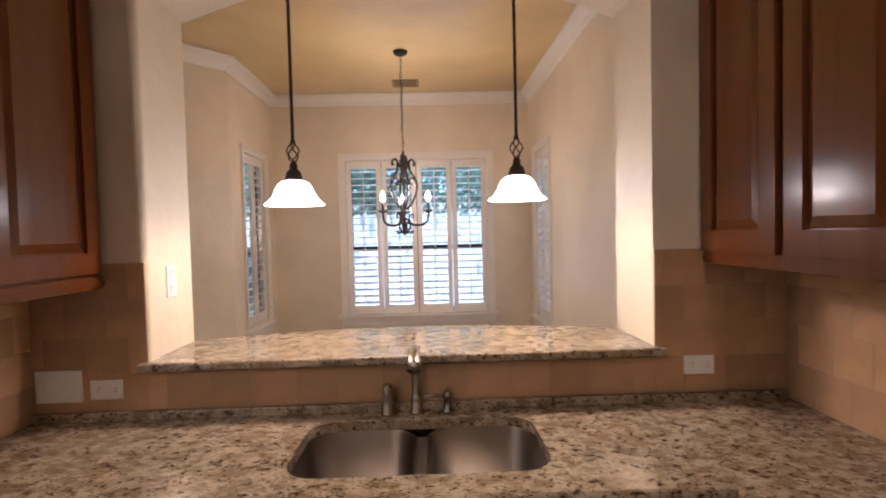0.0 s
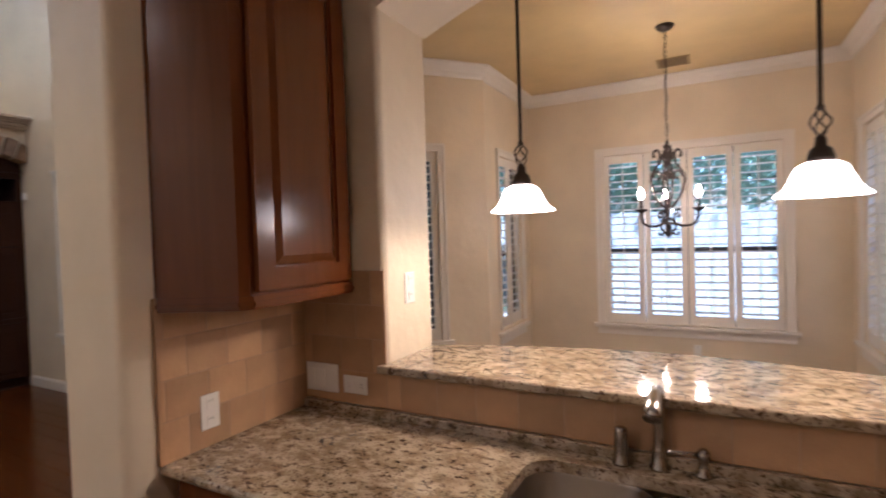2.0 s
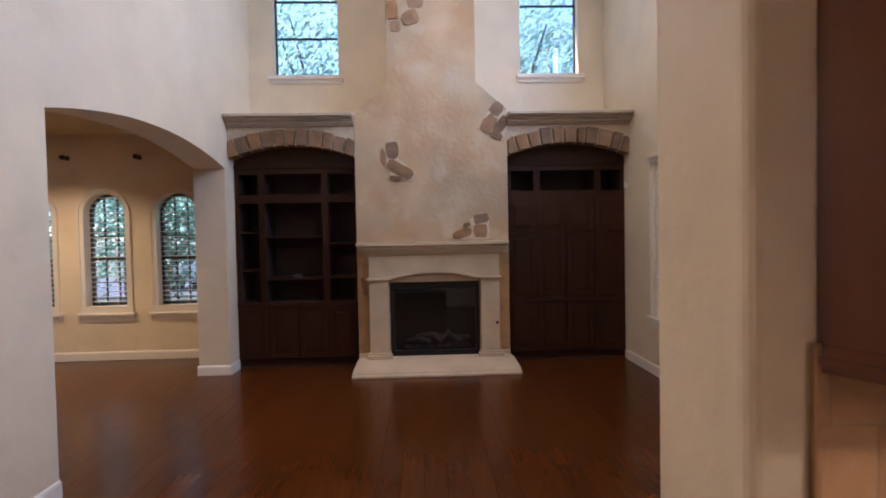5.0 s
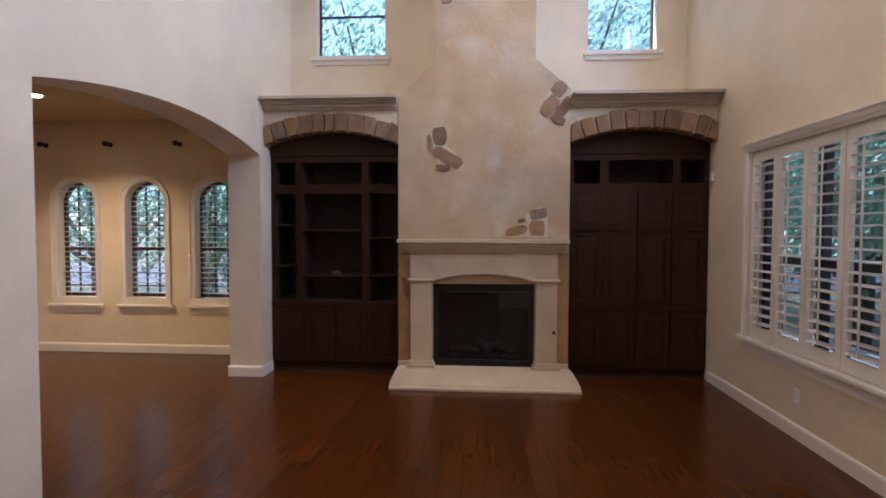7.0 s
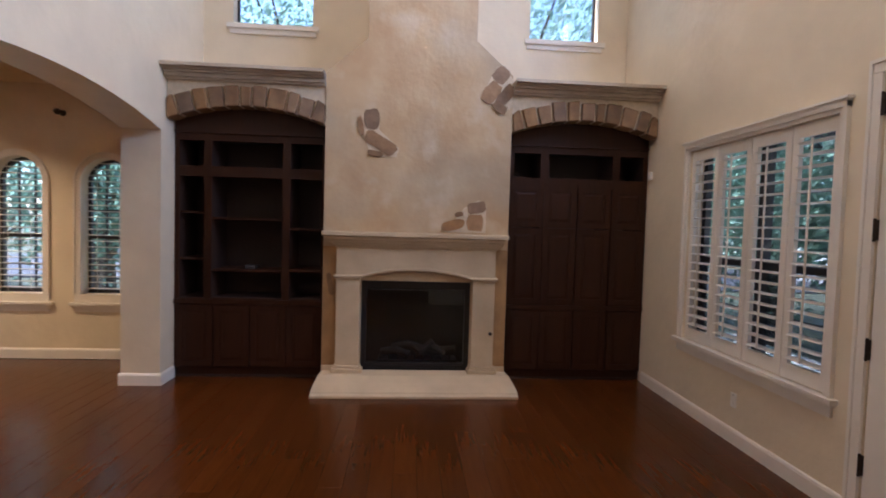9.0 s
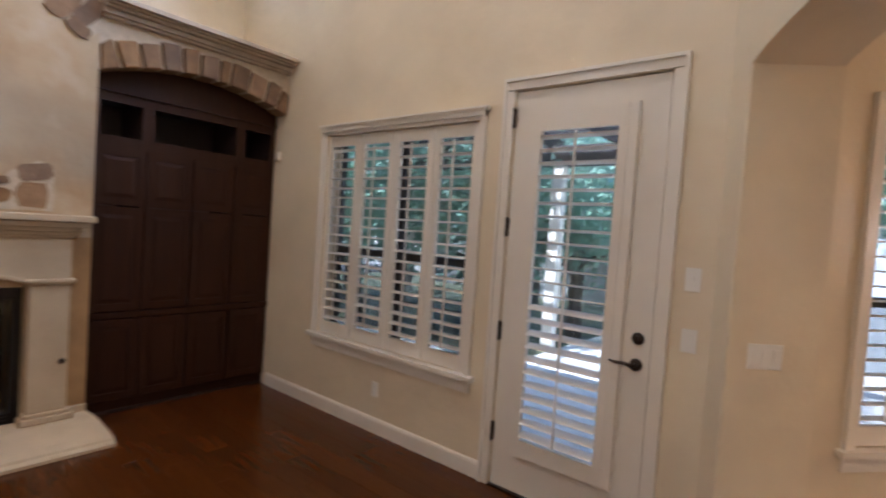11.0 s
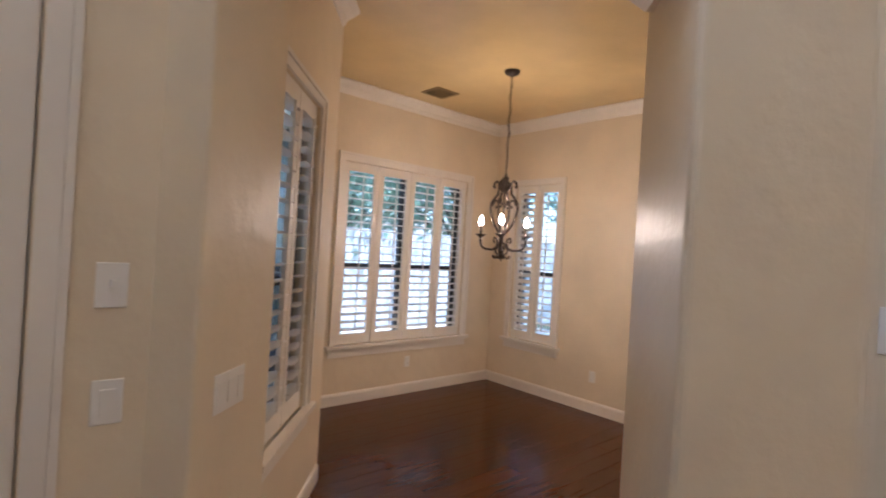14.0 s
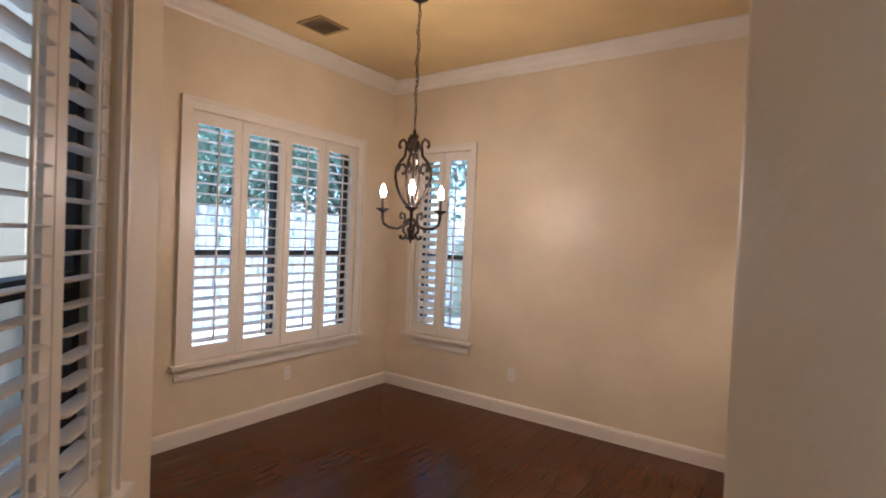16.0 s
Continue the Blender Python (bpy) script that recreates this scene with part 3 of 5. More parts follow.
# ---- garden door in the great room's north wall ----
def garden_door():
    u0, u1 = DOOR_HOLE[0], DOOR_HOLE[1]
    d = thing("door_1", north.p((u0 + u1) / 2, 0), "white painted glazed garden door with louvred shutter, closed", "door", "", "structure")
    f = north
    bm = bmesh.new()
    for a, b, c, e in ((-0.075, -0.004, 0, 2.46), (0.919, 0.99, 0, 2.46), (-0.075, 0.99, 2.464, 2.535)):
        f.bar(bm, u0 + a, u0 + b, c, e, 0, 0.018)
    for a, b, c, e in ((-0.075, -0.055, 0, 2.515), (0.97, 0.99, 0, 2.515), (-0.075, 0.99, 2.515, 2.535)):
        f.bar(bm, u0 + a, u0 + b, c, e, 0.018, 0.028)
    part("casing", bm, TRIM, d)
    bm = bmesh.new()
    f.bar(bm, u0 + 0.001, u0 + 0.03, 0.012, 2.459, -0.19, -0.053)
    f.bar(bm, u1 - 0.03, u1 - 0.001, 0.012, 2.459, -0.19, -0.053)
    f.bar(bm, u0 + 0.03, u1 - 0.03, 2.43, 2.459, -0.19, -0.053)
    part("jamb", bm, TRIM, d)
    g0, g1 = -3.768 + 7.4, -3.310 + 7.4
    lo, hi = 0.352, 2.20
    bm = bmesh.new()
    for a, b, c, e in ((u0 + 0.006, g0 - 0.03, 0.012, 2.452), (g1 + 0.03, u1 - 0.006, 0.012, 2.452), (g0 - 0.03, g1 + 0.03, 0.012, lo - 0.03), (g0 - 0.03, g1 + 0.03, hi + 0.03, 2.452)):
        f.bar(bm, a, b, c, e, -0.050, -0.006)
    leaf = part("leaf", bm, TRIM, d)
    bm = bmesh.new()
    f.bar(bm, g0 - 0.028, g1 + 0.028, lo - 0.028, hi + 0.028, -0.035, -0.029)
    pane = part("pane", bm, GLASS, d)
    pane.visible_shadow = False
    shutter_panel(d, f, g0 - 0.05, g1 + 0.05, lo - 0.10, hi + 0.118, 0.05, 0.10, 0.118, flat(-8, 24, 0.42), 0.03, -0.003, pitch=0.0765)
    bm = bmesh.new()
    f.bar(bm, g1 + 0.052, g1 + 0.10, lo - 0.10, hi + 0.118, -0.003, 0.027)
    part("stile", bm, TRIM, d)
    for z in (0.345, 0.98, 1.625, 2.295):
        bm = bmesh.new()
        f.bar(bm, u0 - 0.012, u0 + 0.012, z - 0.055, z + 0.055, -0.004, 0.012)
        tube(bm, [f.p(u0, z - 0.062, 0.012), f.p(u0, z + 0.062, 0.012)], 0.008)
        part("hinge", bm, BRONZE, d, "dark bronze hinge")

    def rosette(z, r):
        bm = bmesh.new()
        lathe(bm, [(r * 0.92, 0), (r, 0.004), (r, 0.010), (r * 0.8, 0.018), (r * 0.45, 0.022)])
        bmesh.ops.transform(bm, matrix=f.m(-3.131 + 7.4, z, -0.006) @ Matrix.Rotation(radians(90), 4, "X"), verts=bm.verts)
        return bm
    bm = rosette(1.086, 0.032)
    f.bar(bm, -3.136 + 7.4, -3.126 + 7.4, 1.07, 1.102, 0.012, 0.026)
    part("deadbolt", bm, BRONZE, d, "round oil-rubbed bronze deadbolt")
    bm = rosette(0.948, 0.033)
    u = -3.131 + 7.4
    tube(bm, [f.p(u, 0.948, 0.01), f.p(u, 0.948, 0.045), f.p(u - 0.01, 0.95, 0.055), f.p(u - 0.05, 0.957, 0.056), f.p(u - 0.09, 0.952, 0.055), f.p(u - 0.125, 0.958, 0.052)], [0.011, 0.010, 0.010, 0.009, 0.008, 0.005])
    part("door_handle", bm, BRONZE, d, "curved oil-rubbed bronze lever handle", True)
    bm = bmesh.new()
    f.bar(bm, u0 - 0.0, u1, -0.012, 0.012, -0.19, 0.02)
    part("threshold", bm, BRONZE, d)


garden_door()


# ---- plates and outlets ----
def plate(name, face, u, z, w, h, kinds, label, category):
    """A wall plate with its rockers or sockets; w and h across and up."""
    p = thing(name, face.p(u, z), label, category)
    bm = bmesh.new()
    face.bar(bm, u - w / 2, u + w / 2, z - h / 2, z + h / 2, 0.0, 0.005)
    bevel(bm, 0.002, 1)
    part("cover", bm, PLATE, p)
    n = len(kinds)
    for i, k in enumerate(kinds):
        along = w if w >= h else h
        s = along * ((i + 0.5) / n - 0.5)
        cu, cz = (u + s, z) if w >= h else (u, z - s)
        if k == "rocker":
            bm = bmesh.new()
            face.slab(bm, [(cu - 0.016, z - 0.033), (cu + 0.016, z - 0.033), (cu + 0.016, z + 0.033), (cu - 0.016, z + 0.033)], 0.005, 0.009)
            part("rocker", bm, PLATE, p)
        elif k == "toggle":
            bm = bmesh.new()
            face.bar(bm, cu - 0.005, cu + 0.005, z - 0.004, z + 0.014, 0.005, 0.018)
            part("toggle", bm, PLATE, p)
        else:
            bm = bmesh.new()
            face.bar(bm, cu - 0.015, cu + 0.015, cz - 0.016, cz + 0.016, 0.005, 0.007)
            sock = part("socket", bm, PLATE, p)
            bm = bmesh.new()
            for a, b in ((-0.006, 0.005), (0.006, 0.005)):
                if w >= h:
                    face.bar(bm, cu + b - 0.005, cu + b + 0.003, cz + a - 0.001, cz + a + 0.001, 0.007, 0.0075)
                else:
                    face.bar(bm, cu + a - 0.001, cu + a + 0.001, cz + b - 0.003, cz + b + 0.005, 0.007, 0.0075)
            part("slot", bm, SLOT, sock)
    return p


BF = Face(STUB, KY - 0.010, 1, 0, 0, -1)
SF = Face(STUB + 0.010, 1.42, 0, 1, 1, 0)
plate("outlet", BF, -0.876 - STUB, 0.995, 0.114, 0.070, "ss", "white duplex outlet on the tile backsplash", "outlet")
plate("outlet", BF, 1.244 - STUB, 1.017, 0.114, 0.070, "ss", "white duplex outlet on the tile backsplash", "outlet")
plate("switch_plate", BF, -1.041 - STUB, 1.010, 0.163, 0.114, ["rocker", "rocker", "rocker"], "white three-gang switch plate on the tile backsplash", "light switch")
plate("outlet", SF, 1.595 - 1.42, 1.005, 0.070, 0.116, "ss", "white duplex outlet on the tile backsplash", "outlet")
JL = Face(XL, 2.06, 0, 1, 1, 0)
plate("outlet", JL, 0.17, 1.358, 0.072, 0.125, "ss", "white duplex outlet on the plaster jamb", "outlet")
plate("switch_plate", north, -2.893 + 7.4, 1.42, 0.072, 0.116, ["toggle"], "blank white wall plate beside the door", "wall plate")
plate("switch_plate", north, -2.889 + 7.4, 1.12, 0.072, 0.116, ["rocker"], "white rocker switch beside the door", "light switch")
plate("switch_plate", Face(-2.709, 3.254, 0.324, 0.29, 0.29, -0.324), 0.178, 1.105, 0.165, 0.116, ["rocker", "rocker", "rocker"], "white three-gang rocker switch on the archway jamb", "light switch")
plate("switch_plate", Face(-1.48, 2.065, 0, -1, -1, 0), 0.055, 1.43, 0.072, 0.116, ["rocker"], "white rocker switch on the plaster pier", "light switch")
plate("outlet", nook_n, 0.215 - NW, 0.34, 0.070, 0.114, "ss", "white duplex outlet low on the nook wall", "outlet")
plate("outlet", nook_e, NN - 4.63, 0.36, 0.070, 0.114, "ss", "white duplex outlet low on the nook wall", "outlet")
plate("outlet", north, -5.05 + 7.4, 0.33, 0.070, 0.114, "ss", "white duplex outlet low below the window", "outlet")


# ---- kitchen counter, bar, sink ----
CT = 0.888


def rounded(x0, x1, y0, y1, r, n=6):
    out = []
    for cx, cy, a0 in ((x1 - r, y1 - r, 0), (x0 + r, y1 - r, 90), (x0 + r, y0 + r, 180), (x1 - r, y0 + r, 270)):
        for i in range(n + 1):
            a = radians(a0 + 90 * i / n)
            out.append((cx + r * math.cos(a), cy + r * math.sin(a)))
    return out


def ring_slab(bm, outer, inner, z0, z1):
    """A slab between an outline and a hole of as many corners."""
    n = len(outer)
    o0, o1 = [bm.verts.new((x, y, z0)) for x, y in outer], [bm.verts.new((x, y, z1)) for x, y in outer]
    i0, i1 = [bm.verts.new((x, y, z0)) for x, y in inner], [bm.verts.new((x, y, z1)) for x, y in inner]
    for k in range(n):
        j = (k + 1) % n
        bm.faces.new((o1[k], o1[j], i1[j], i1[k]))
        bm.faces.new((o0[j], o0[k], i0[k], i0[j]))
        bm.faces.new((o0[k], o0[j], o1[j], o1[k]))
        bm.faces.new((i0[j], i0[k], i1[k], i1[j]))


SX0, SX1, SY0, SY1 = -0.135, 0.60, 1.555, 1.95
counter = thing("countertop", (0.2, 1.8, CT - 0.03), "speckled beige granite countertop with rounded front edge", "countertop")
bm = bmesh.new()
hole = rounded(SX0, SX1, SY0, SY1, 0.09)
cx, cy = (SX0 + SX1) / 2, (SY0 + SY1) / 2
# square outline with matching corner count
outer = []
for x, y in hole:
    dx, dy = x - cx, y - cy
    k = min((0.45 if dx > 0 else 0.45) / max(abs(dx), 1e-6), (0.27 if dy < 0 else 0.2625) / max(abs(dy), 1e-6))
    outer.append((cx + dx * k, cy + dy * k))
OX0, OX1 = cx - 0.45, cx + 0.45
OY0, OY1 = cy - 0.27, cy + 0.2625
ring_slab(bm, outer, hole, CT - 0.034, CT)
for r in ((STUB + 0.002, OX0, 1.44, KY - 0.012), (OX1, KE - 0.002, 1.44, KY - 0.012), (OX0, OX1, 1.44, OY0), (OX0, OX1, OY1, KY - 0.012), (1.015, KE - 0.002, GS + 0.002, 1.44)):
    if r[2] < r[3]:
        box(bm, *r, CT - 0.034, CT)
for p0, p1 in (((STUB + 0.002, 1.44), (1.015, 1.44)), ((1.015, 1.44), (1.015, -1.4))):
    tube(bm, [(*p0, CT - 0.017), (*p1, CT - 0.017)], 0.017, 12)
part("slab", bm, GRANITE, counter)
bm = boxes([(STUB + 0.012, KE - 0.012, KY - 0.032, KY - 0.012, CT, CT + 0.03)], 0.003)
part("upstand", bm, GRANITE, counter)

sink = thing("kitchen_sink", (cx, cy, CT - 0.2), "double-bowl brushed stainless steel undermount sink", "sink")
for a, b in ((SX0 - 0.005, cx - 0.02), (cx + 0.02, SX1 + 0.005)):
    bm = bmesh.new()
    rings = []
    for inset, z, r in ((-0.004, CT - 0.036, 0.09), (0.0, CT - 0.045, 0.088), (0.012, CT - 0.19, 0.08), (0.03, CT - 0.215, 0.07), (0.07, CT - 0.222, 0.05)):
        rings.append([bm.verts.new((x, y, z)) for x, y in rounded(a + inset, b - inset, SY0 - 0.005 + inset, SY1 + 0.005 - inset, r)])
    for p, q in zip(rings, rings[1:]):
        for i in range(len(p)):
            j = (i + 1) % len(p)
            bm.faces.new((p[i], p[j], q[j], q[i]))
    bm.faces.new(rings[-1])
    bowl = part("bowl", bm, STEEL, sink, smooth=True)
    bm = bmesh.new()
    lathe(bm, [(0.012, 0.0), (0.035, 0.003), (0.042, 0.006), (0.045, 0.002)], ((a + b) / 2, cy + 0.05, CT - 0.221))
    part("drain", bm, NICKEL, bowl)
bm = boxes([(cx - 0.022, cx + 0.022, SY0 + 0.02, SY1 - 0.02, CT - 0.10, CT - 0.05)], 0.008)
part("divider", bm, STEEL, sink)

faucet = thing("kitchen_faucet", (0.215, 2.015, CT), "brushed nickel kitchen faucet with a downturned spout", "faucet")
fx, fy = 0.215, 2.015
bm = bmesh.new()
lathe(bm, [(0.028, 0), (0.028, 0.006), (0.022, 0.014), (0.0205, 0.05), (0.019, 0.06), (0.0165, 0.07), (0.0165, 0.19), (0.0185, 0.195), (0.0185, 0.205), (0.016, 0.21), (0.012, 0.222)], (fx, fy, CT))
part("column", bm, NICKEL, faucet, smooth=True)
bm = bmesh.new()
tube(bm, [(fx, fy, CT + 0.205), (fx, fy - 0.02, CT + 0.228), (fx, fy - 0.06, CT + 0.238), (fx, fy - 0.11, CT + 0.232), (fx, fy - 0.16, CT + 0.212), (fx, fy - 0.175, CT + 0.20)], [0.014, 0.016, 0.017, 0.019, 0.023, 0.024], 14)
part("spout", bm, NICKEL, faucet, smooth=True)
air = thing("sink_air_gap", (0.114, 2.005, CT), "brushed nickel air gap cap beside the faucet", "air gap")
bm = bmesh.new()
lathe(bm, [(0.025, 0), (0.025, 0.006), (0.021, 0.012), (0.0215, 0.06), (0.019, 0.095), (0.0165, 0.105), (0.010, 0.108)], (0.114, 2.005, CT))
part("cap", bm, NICKEL, air, smooth=True)
lev = thing("faucet_lever", (0.325, 2.015, CT), "brushed nickel side lever for the faucet", "faucet")
bm = bmesh.new()
lathe(bm, [(0.024, 0), (0.024, 0.006), (0.015, 0.014), (0.013, 0.04), (0.017, 0.05), (0.017, 0.065), (0.008, 0.075)], (0.325, 2.015, CT))
part("base", bm, NICKEL, lev, smooth=True)
bm = bmesh.new()
tube(bm, [(0.325, 2.015, CT + 0.058), (0.29, 1.99, CT + 0.066), (0.24, 1.96, CT + 0.074)], [0.007, 0.006, 0.005])
part("arm", bm, NICKEL, lev, smooth=True)

# base cabinets below the counter
def raised_door(parent, face, u0, u1, z0, z1, material, rail=0.06, knob=None, depth=0.02):
    bm = bmesh.new()
    face.bar(bm, u0, u0 + rail, z0, z1, 0, depth)
    face.bar(bm, u1 - rail, u1, z0, z1, 0, depth)
    face.bar(bm, u0 + rail, u1 - rail, z0, z0 + rail, 0, depth)
    face.bar(bm, u0 + rail, u1 - rail, z1 - rail, z1, 0, depth)
    door = part("door", bm, material, parent)
    bm = bmesh.new()
    a, b, c, e, k = u0 + rail, u1 - rail, z0 + rail, z1 - rail, min(0.035, (u1 - u0) * 0.12)
    lo = [bm.verts.new(face.p(u, z, depth * 0.35)) for u, z in ((a, c), (b, c), (b, e), (a, e))]
    md = [bm.verts.new(face.p(u, z, depth * 0.4)) for u, z in ((a + 0.008, c + 0.008), (b - 0.008, c + 0.008), (b - 0.008, e - 0.008), (a + 0.008, e - 0.008))]
    hi = [bm.verts.new(face.p(u, z, depth * 0.92)) for u, z in ((a + k, c + k), (b - k, c + k), (b - k, e - k), (a + k, e - k))]
    for p, q in ((lo, md), (md, hi)):
        for i in range(4):
            bm.faces.new((p[i], p[(i + 1) % 4], q[(i + 1) % 4], q[i]))
    bm.faces.new(hi)
    part("raised_panel", bm, material, door)
    return door


basecab = thing("base_cabinet", (0.0, 1.8, 0), "cherry-stained base cabinet under the granite counter", "cabinet")
bm = boxes([(STUB + 0.004, -0.2, 1.49, KY - 0.004, 0.1, CT - 0.036), (0.68, 1.066, 1.49, KY - 0.004, 0.1, CT - 0.036), (-0.2, 0.68, 1.49, 1.51, 0.1, CT - 0.036)])
part("body", bm, CHERRY, basecab)
bf = Face(STUB, 1.488, 1, 0, 0, -1)
for i in range(5):
    raised_door(basecab, bf, 0.02 + 0.42 * i, 0.425 + 0.42 * i, 0.13, CT - 0.06, CHERRY)
sidecab = thing("base_cabinet", (1.35, 0.1, 0), "cherry-stained base cabinet along the kitchen side wall", "cabinet")
bm = boxes([(1.07, KE - 0.004, GS + 0.004, KY - 0.004, 0.1, CT - 0.036)])
part("body", bm, CHERRY, sidecab)
sf = Face(1.068, 1.45, 0, -1, -1, 0)
for i in range(6):
    raised_door(sidecab, sf, 0.06 + 0.45 * i, 0.49 + 0.45 * i, 0.13, CT - 0.06, CHERRY)

# raised granite bar, bowed towards the nook
bar = thing("bar_top", (0.2, 2.25, 1.055), "raised speckled granite bar top with a bowed edge", "bar counter")
bm = bmesh.new()
back = [(XL + (XR - XL) * i / 20, 2.42 + 0.17 * math.sin(math.pi * i / 20)) for i in range(21)]
plan(bm, [(XL - 0.025, KY), (XL - 0.025, KY - 0.035), (XR + 0.035, KY - 0.035), (XR + 0.035, KY), (XR, KY)] + back[::-1] + [(XL, KY)], 1.056, 1.087)
edges = [e for e in bm.edges if abs(e.verts[0].co.z - e.verts[1].co.z) < 1e-4]
bmesh.ops.bevel(bm, geom=edges, offset=0.008, segments=3, affect="EDGES", profile=0.5)
part("slab", bm, GRANITE, bar)

# ---- wall cabinets ----
def light_rail(bm, pts, z):
    """Stepped moulding below a wall cabinet, along plan points."""
    for k, (o, h0, h1) in enumerate(((0.0, 0.0, 0.018), (0.006, -0.012, 0.0), (0.0, -0.024, -0.012))):
        for (ax, ay), (bx, by) in zip(pts, pts[1:]):
            d = Vector((bx - ax, by - ay, 0)).normalized()
            nrm = Vector((d.y, -d.x, 0))
            a, b = Vector((ax, ay, z + h0)), Vector((bx, by, z + h0))
            extrude(bm, [a + nrm * o, b + nrm * o, b - nrm * 0.02, a - nrm * 0.02], (0, 0, h1 - h0))


CB, CTOP = 1.380, 2.55
cabl = thing("wall_cabinet", (-1.0, 1.75, CB), "cherry-stained wall cabinet with raised-panel door and angled end", "cabinet")
bm = bmesh.new()
plan(bm, [(STUB + 0.002, 1.43), (-0.905, 1.545), (-0.89, 1.575), (-0.89, KY - 0.003), (STUB + 0.002, KY - 0.003)], CB, CTOP)
part("body", bm, CHERRY, cabl)
raised_door(cabl, Face(-0.888, 1.59, 0, 1, 1, 0), 0.0, 0.45, CB + 0.03, CTOP - 0.03, CHERRY, 0.07)
bm = bmesh.new()
light_rail(bm, [(STUB + 0.004, 1.424), (-0.898, 1.538), (-0.876, 1.575), (-0.873, KY - 0.003)], CB)
part("light_rail", bm, CHERRY, cabl)
bm = bmesh.new()
plan(bm, [(STUB + 0.002, 1.40), (-0.90, 1.515), (-0.87, 1.56), (-0.87, KY - 0.003), (STUB + 0.002, KY - 0.003)], CTOP, CTOP + 0.06)
part("cornice", bm, CHERRY, cabl)

CB = 1.415
cabr = thing("wall_cabinet", (1.45, 1.2, CB), "cherry-stained wall cabinet with raised-panel doors", "cabinet")
bm = boxes([(1.275, KE - 0.002, 0.45, KY - 0.003, CB, CTOP)])
part("body", bm, CHERRY, cabr)
rf = Face(1.273, KY, 0, -1, -1, 0)
for a, b in ((0.015, 0.405), (0.44, 0.83), (0.85, 1.24)):
    raised_door(cabr, rf, a, b, CB + 0.02, CTOP - 0.03, CHERRY, 0.07)
bm = bmesh.new()
light_rail(bm, [(1.268, KY - 0.003), (1.268, 0.45)], CB)
part("light_rail", bm, CHERRY, cabr)


# ---- pendants over the bar ----
def pendant(x, y, ztop, label):
    p = thing("pendant_lamp", (x, y, ztop), label, "pendant lamp", "pendants over the bar")
    bm = bmesh.new()
    lathe(bm, [(0.002, -0.02), (0.05, -0.018), (0.06, -0.004), (0.06, 0)], (x, y, ztop))
    part("canopy", bm, BRONZE, p, smooth=True)
    bm = bmesh.new()
    tube(bm, [(x, y, ztop - 0.01), (x, y, 1.882)], 0.0065)
    part("rod", bm, BRONZE, p)
    bm = bmesh.new()
    for k in range(4):
        pts = []
        for i in range(13):
            t = i / 12
            a = math.pi / 2 * k + 2.6 * t
            r = 0.004 + 0.021 * math.sin(math.pi * t)
            pts.append((x + r * math.cos(a), y + r * math.sin(a), 1.806 + 0.08 * t))
        tube(bm, pts, 0.003, 6)
    lathe(bm, [(0.008, 1.881), (0.011, 1.886), (0.008, 1.896)], (x, y, 0), 12)
    part("twisted_cage", bm, BRONZE, p)
    bm = bmesh.new()
    lathe(bm, [(0.006, 1.813), (0.014, 1.803), (0.016, 1.781), (0.027, 1.771), (0.034, 1.749), (0.036, 1.734)], (x, y, 0))
    part("cap", bm, BRONZE, p, smooth=True)
    bm = bmesh.new()
    prof = [(0.034, 1.758), (0.046, 1.754), (0.062, 1.742), (0.072, 1.722), (0.080, 1.70), (0.089, 1.68), (0.102, 1.662), (0.118, 1.648), (0.121, 1.642)]
    prof = [(r * 0.95, 1.642 + (z - 1.642) * 0.82) for r, z in prof]
    lathe(bm, prof + [(r - 0.004, z - 0.001) for r, z in reversed(prof)], (x, y, 0), 32)
    part("shade", bm, SHADE, p, "glowing white frosted glass bell shade", True)
    bulb("pendant_bulb", (x, y, 1.665), 3.2, 0.03)


pendant(-0.249, 2.25, 2.548, "bronze pendant lamp with a glowing glass bell shade")
pendant(0.628, 2.25, 2.548, "bronze pendant lamp with a glowing glass bell shade")


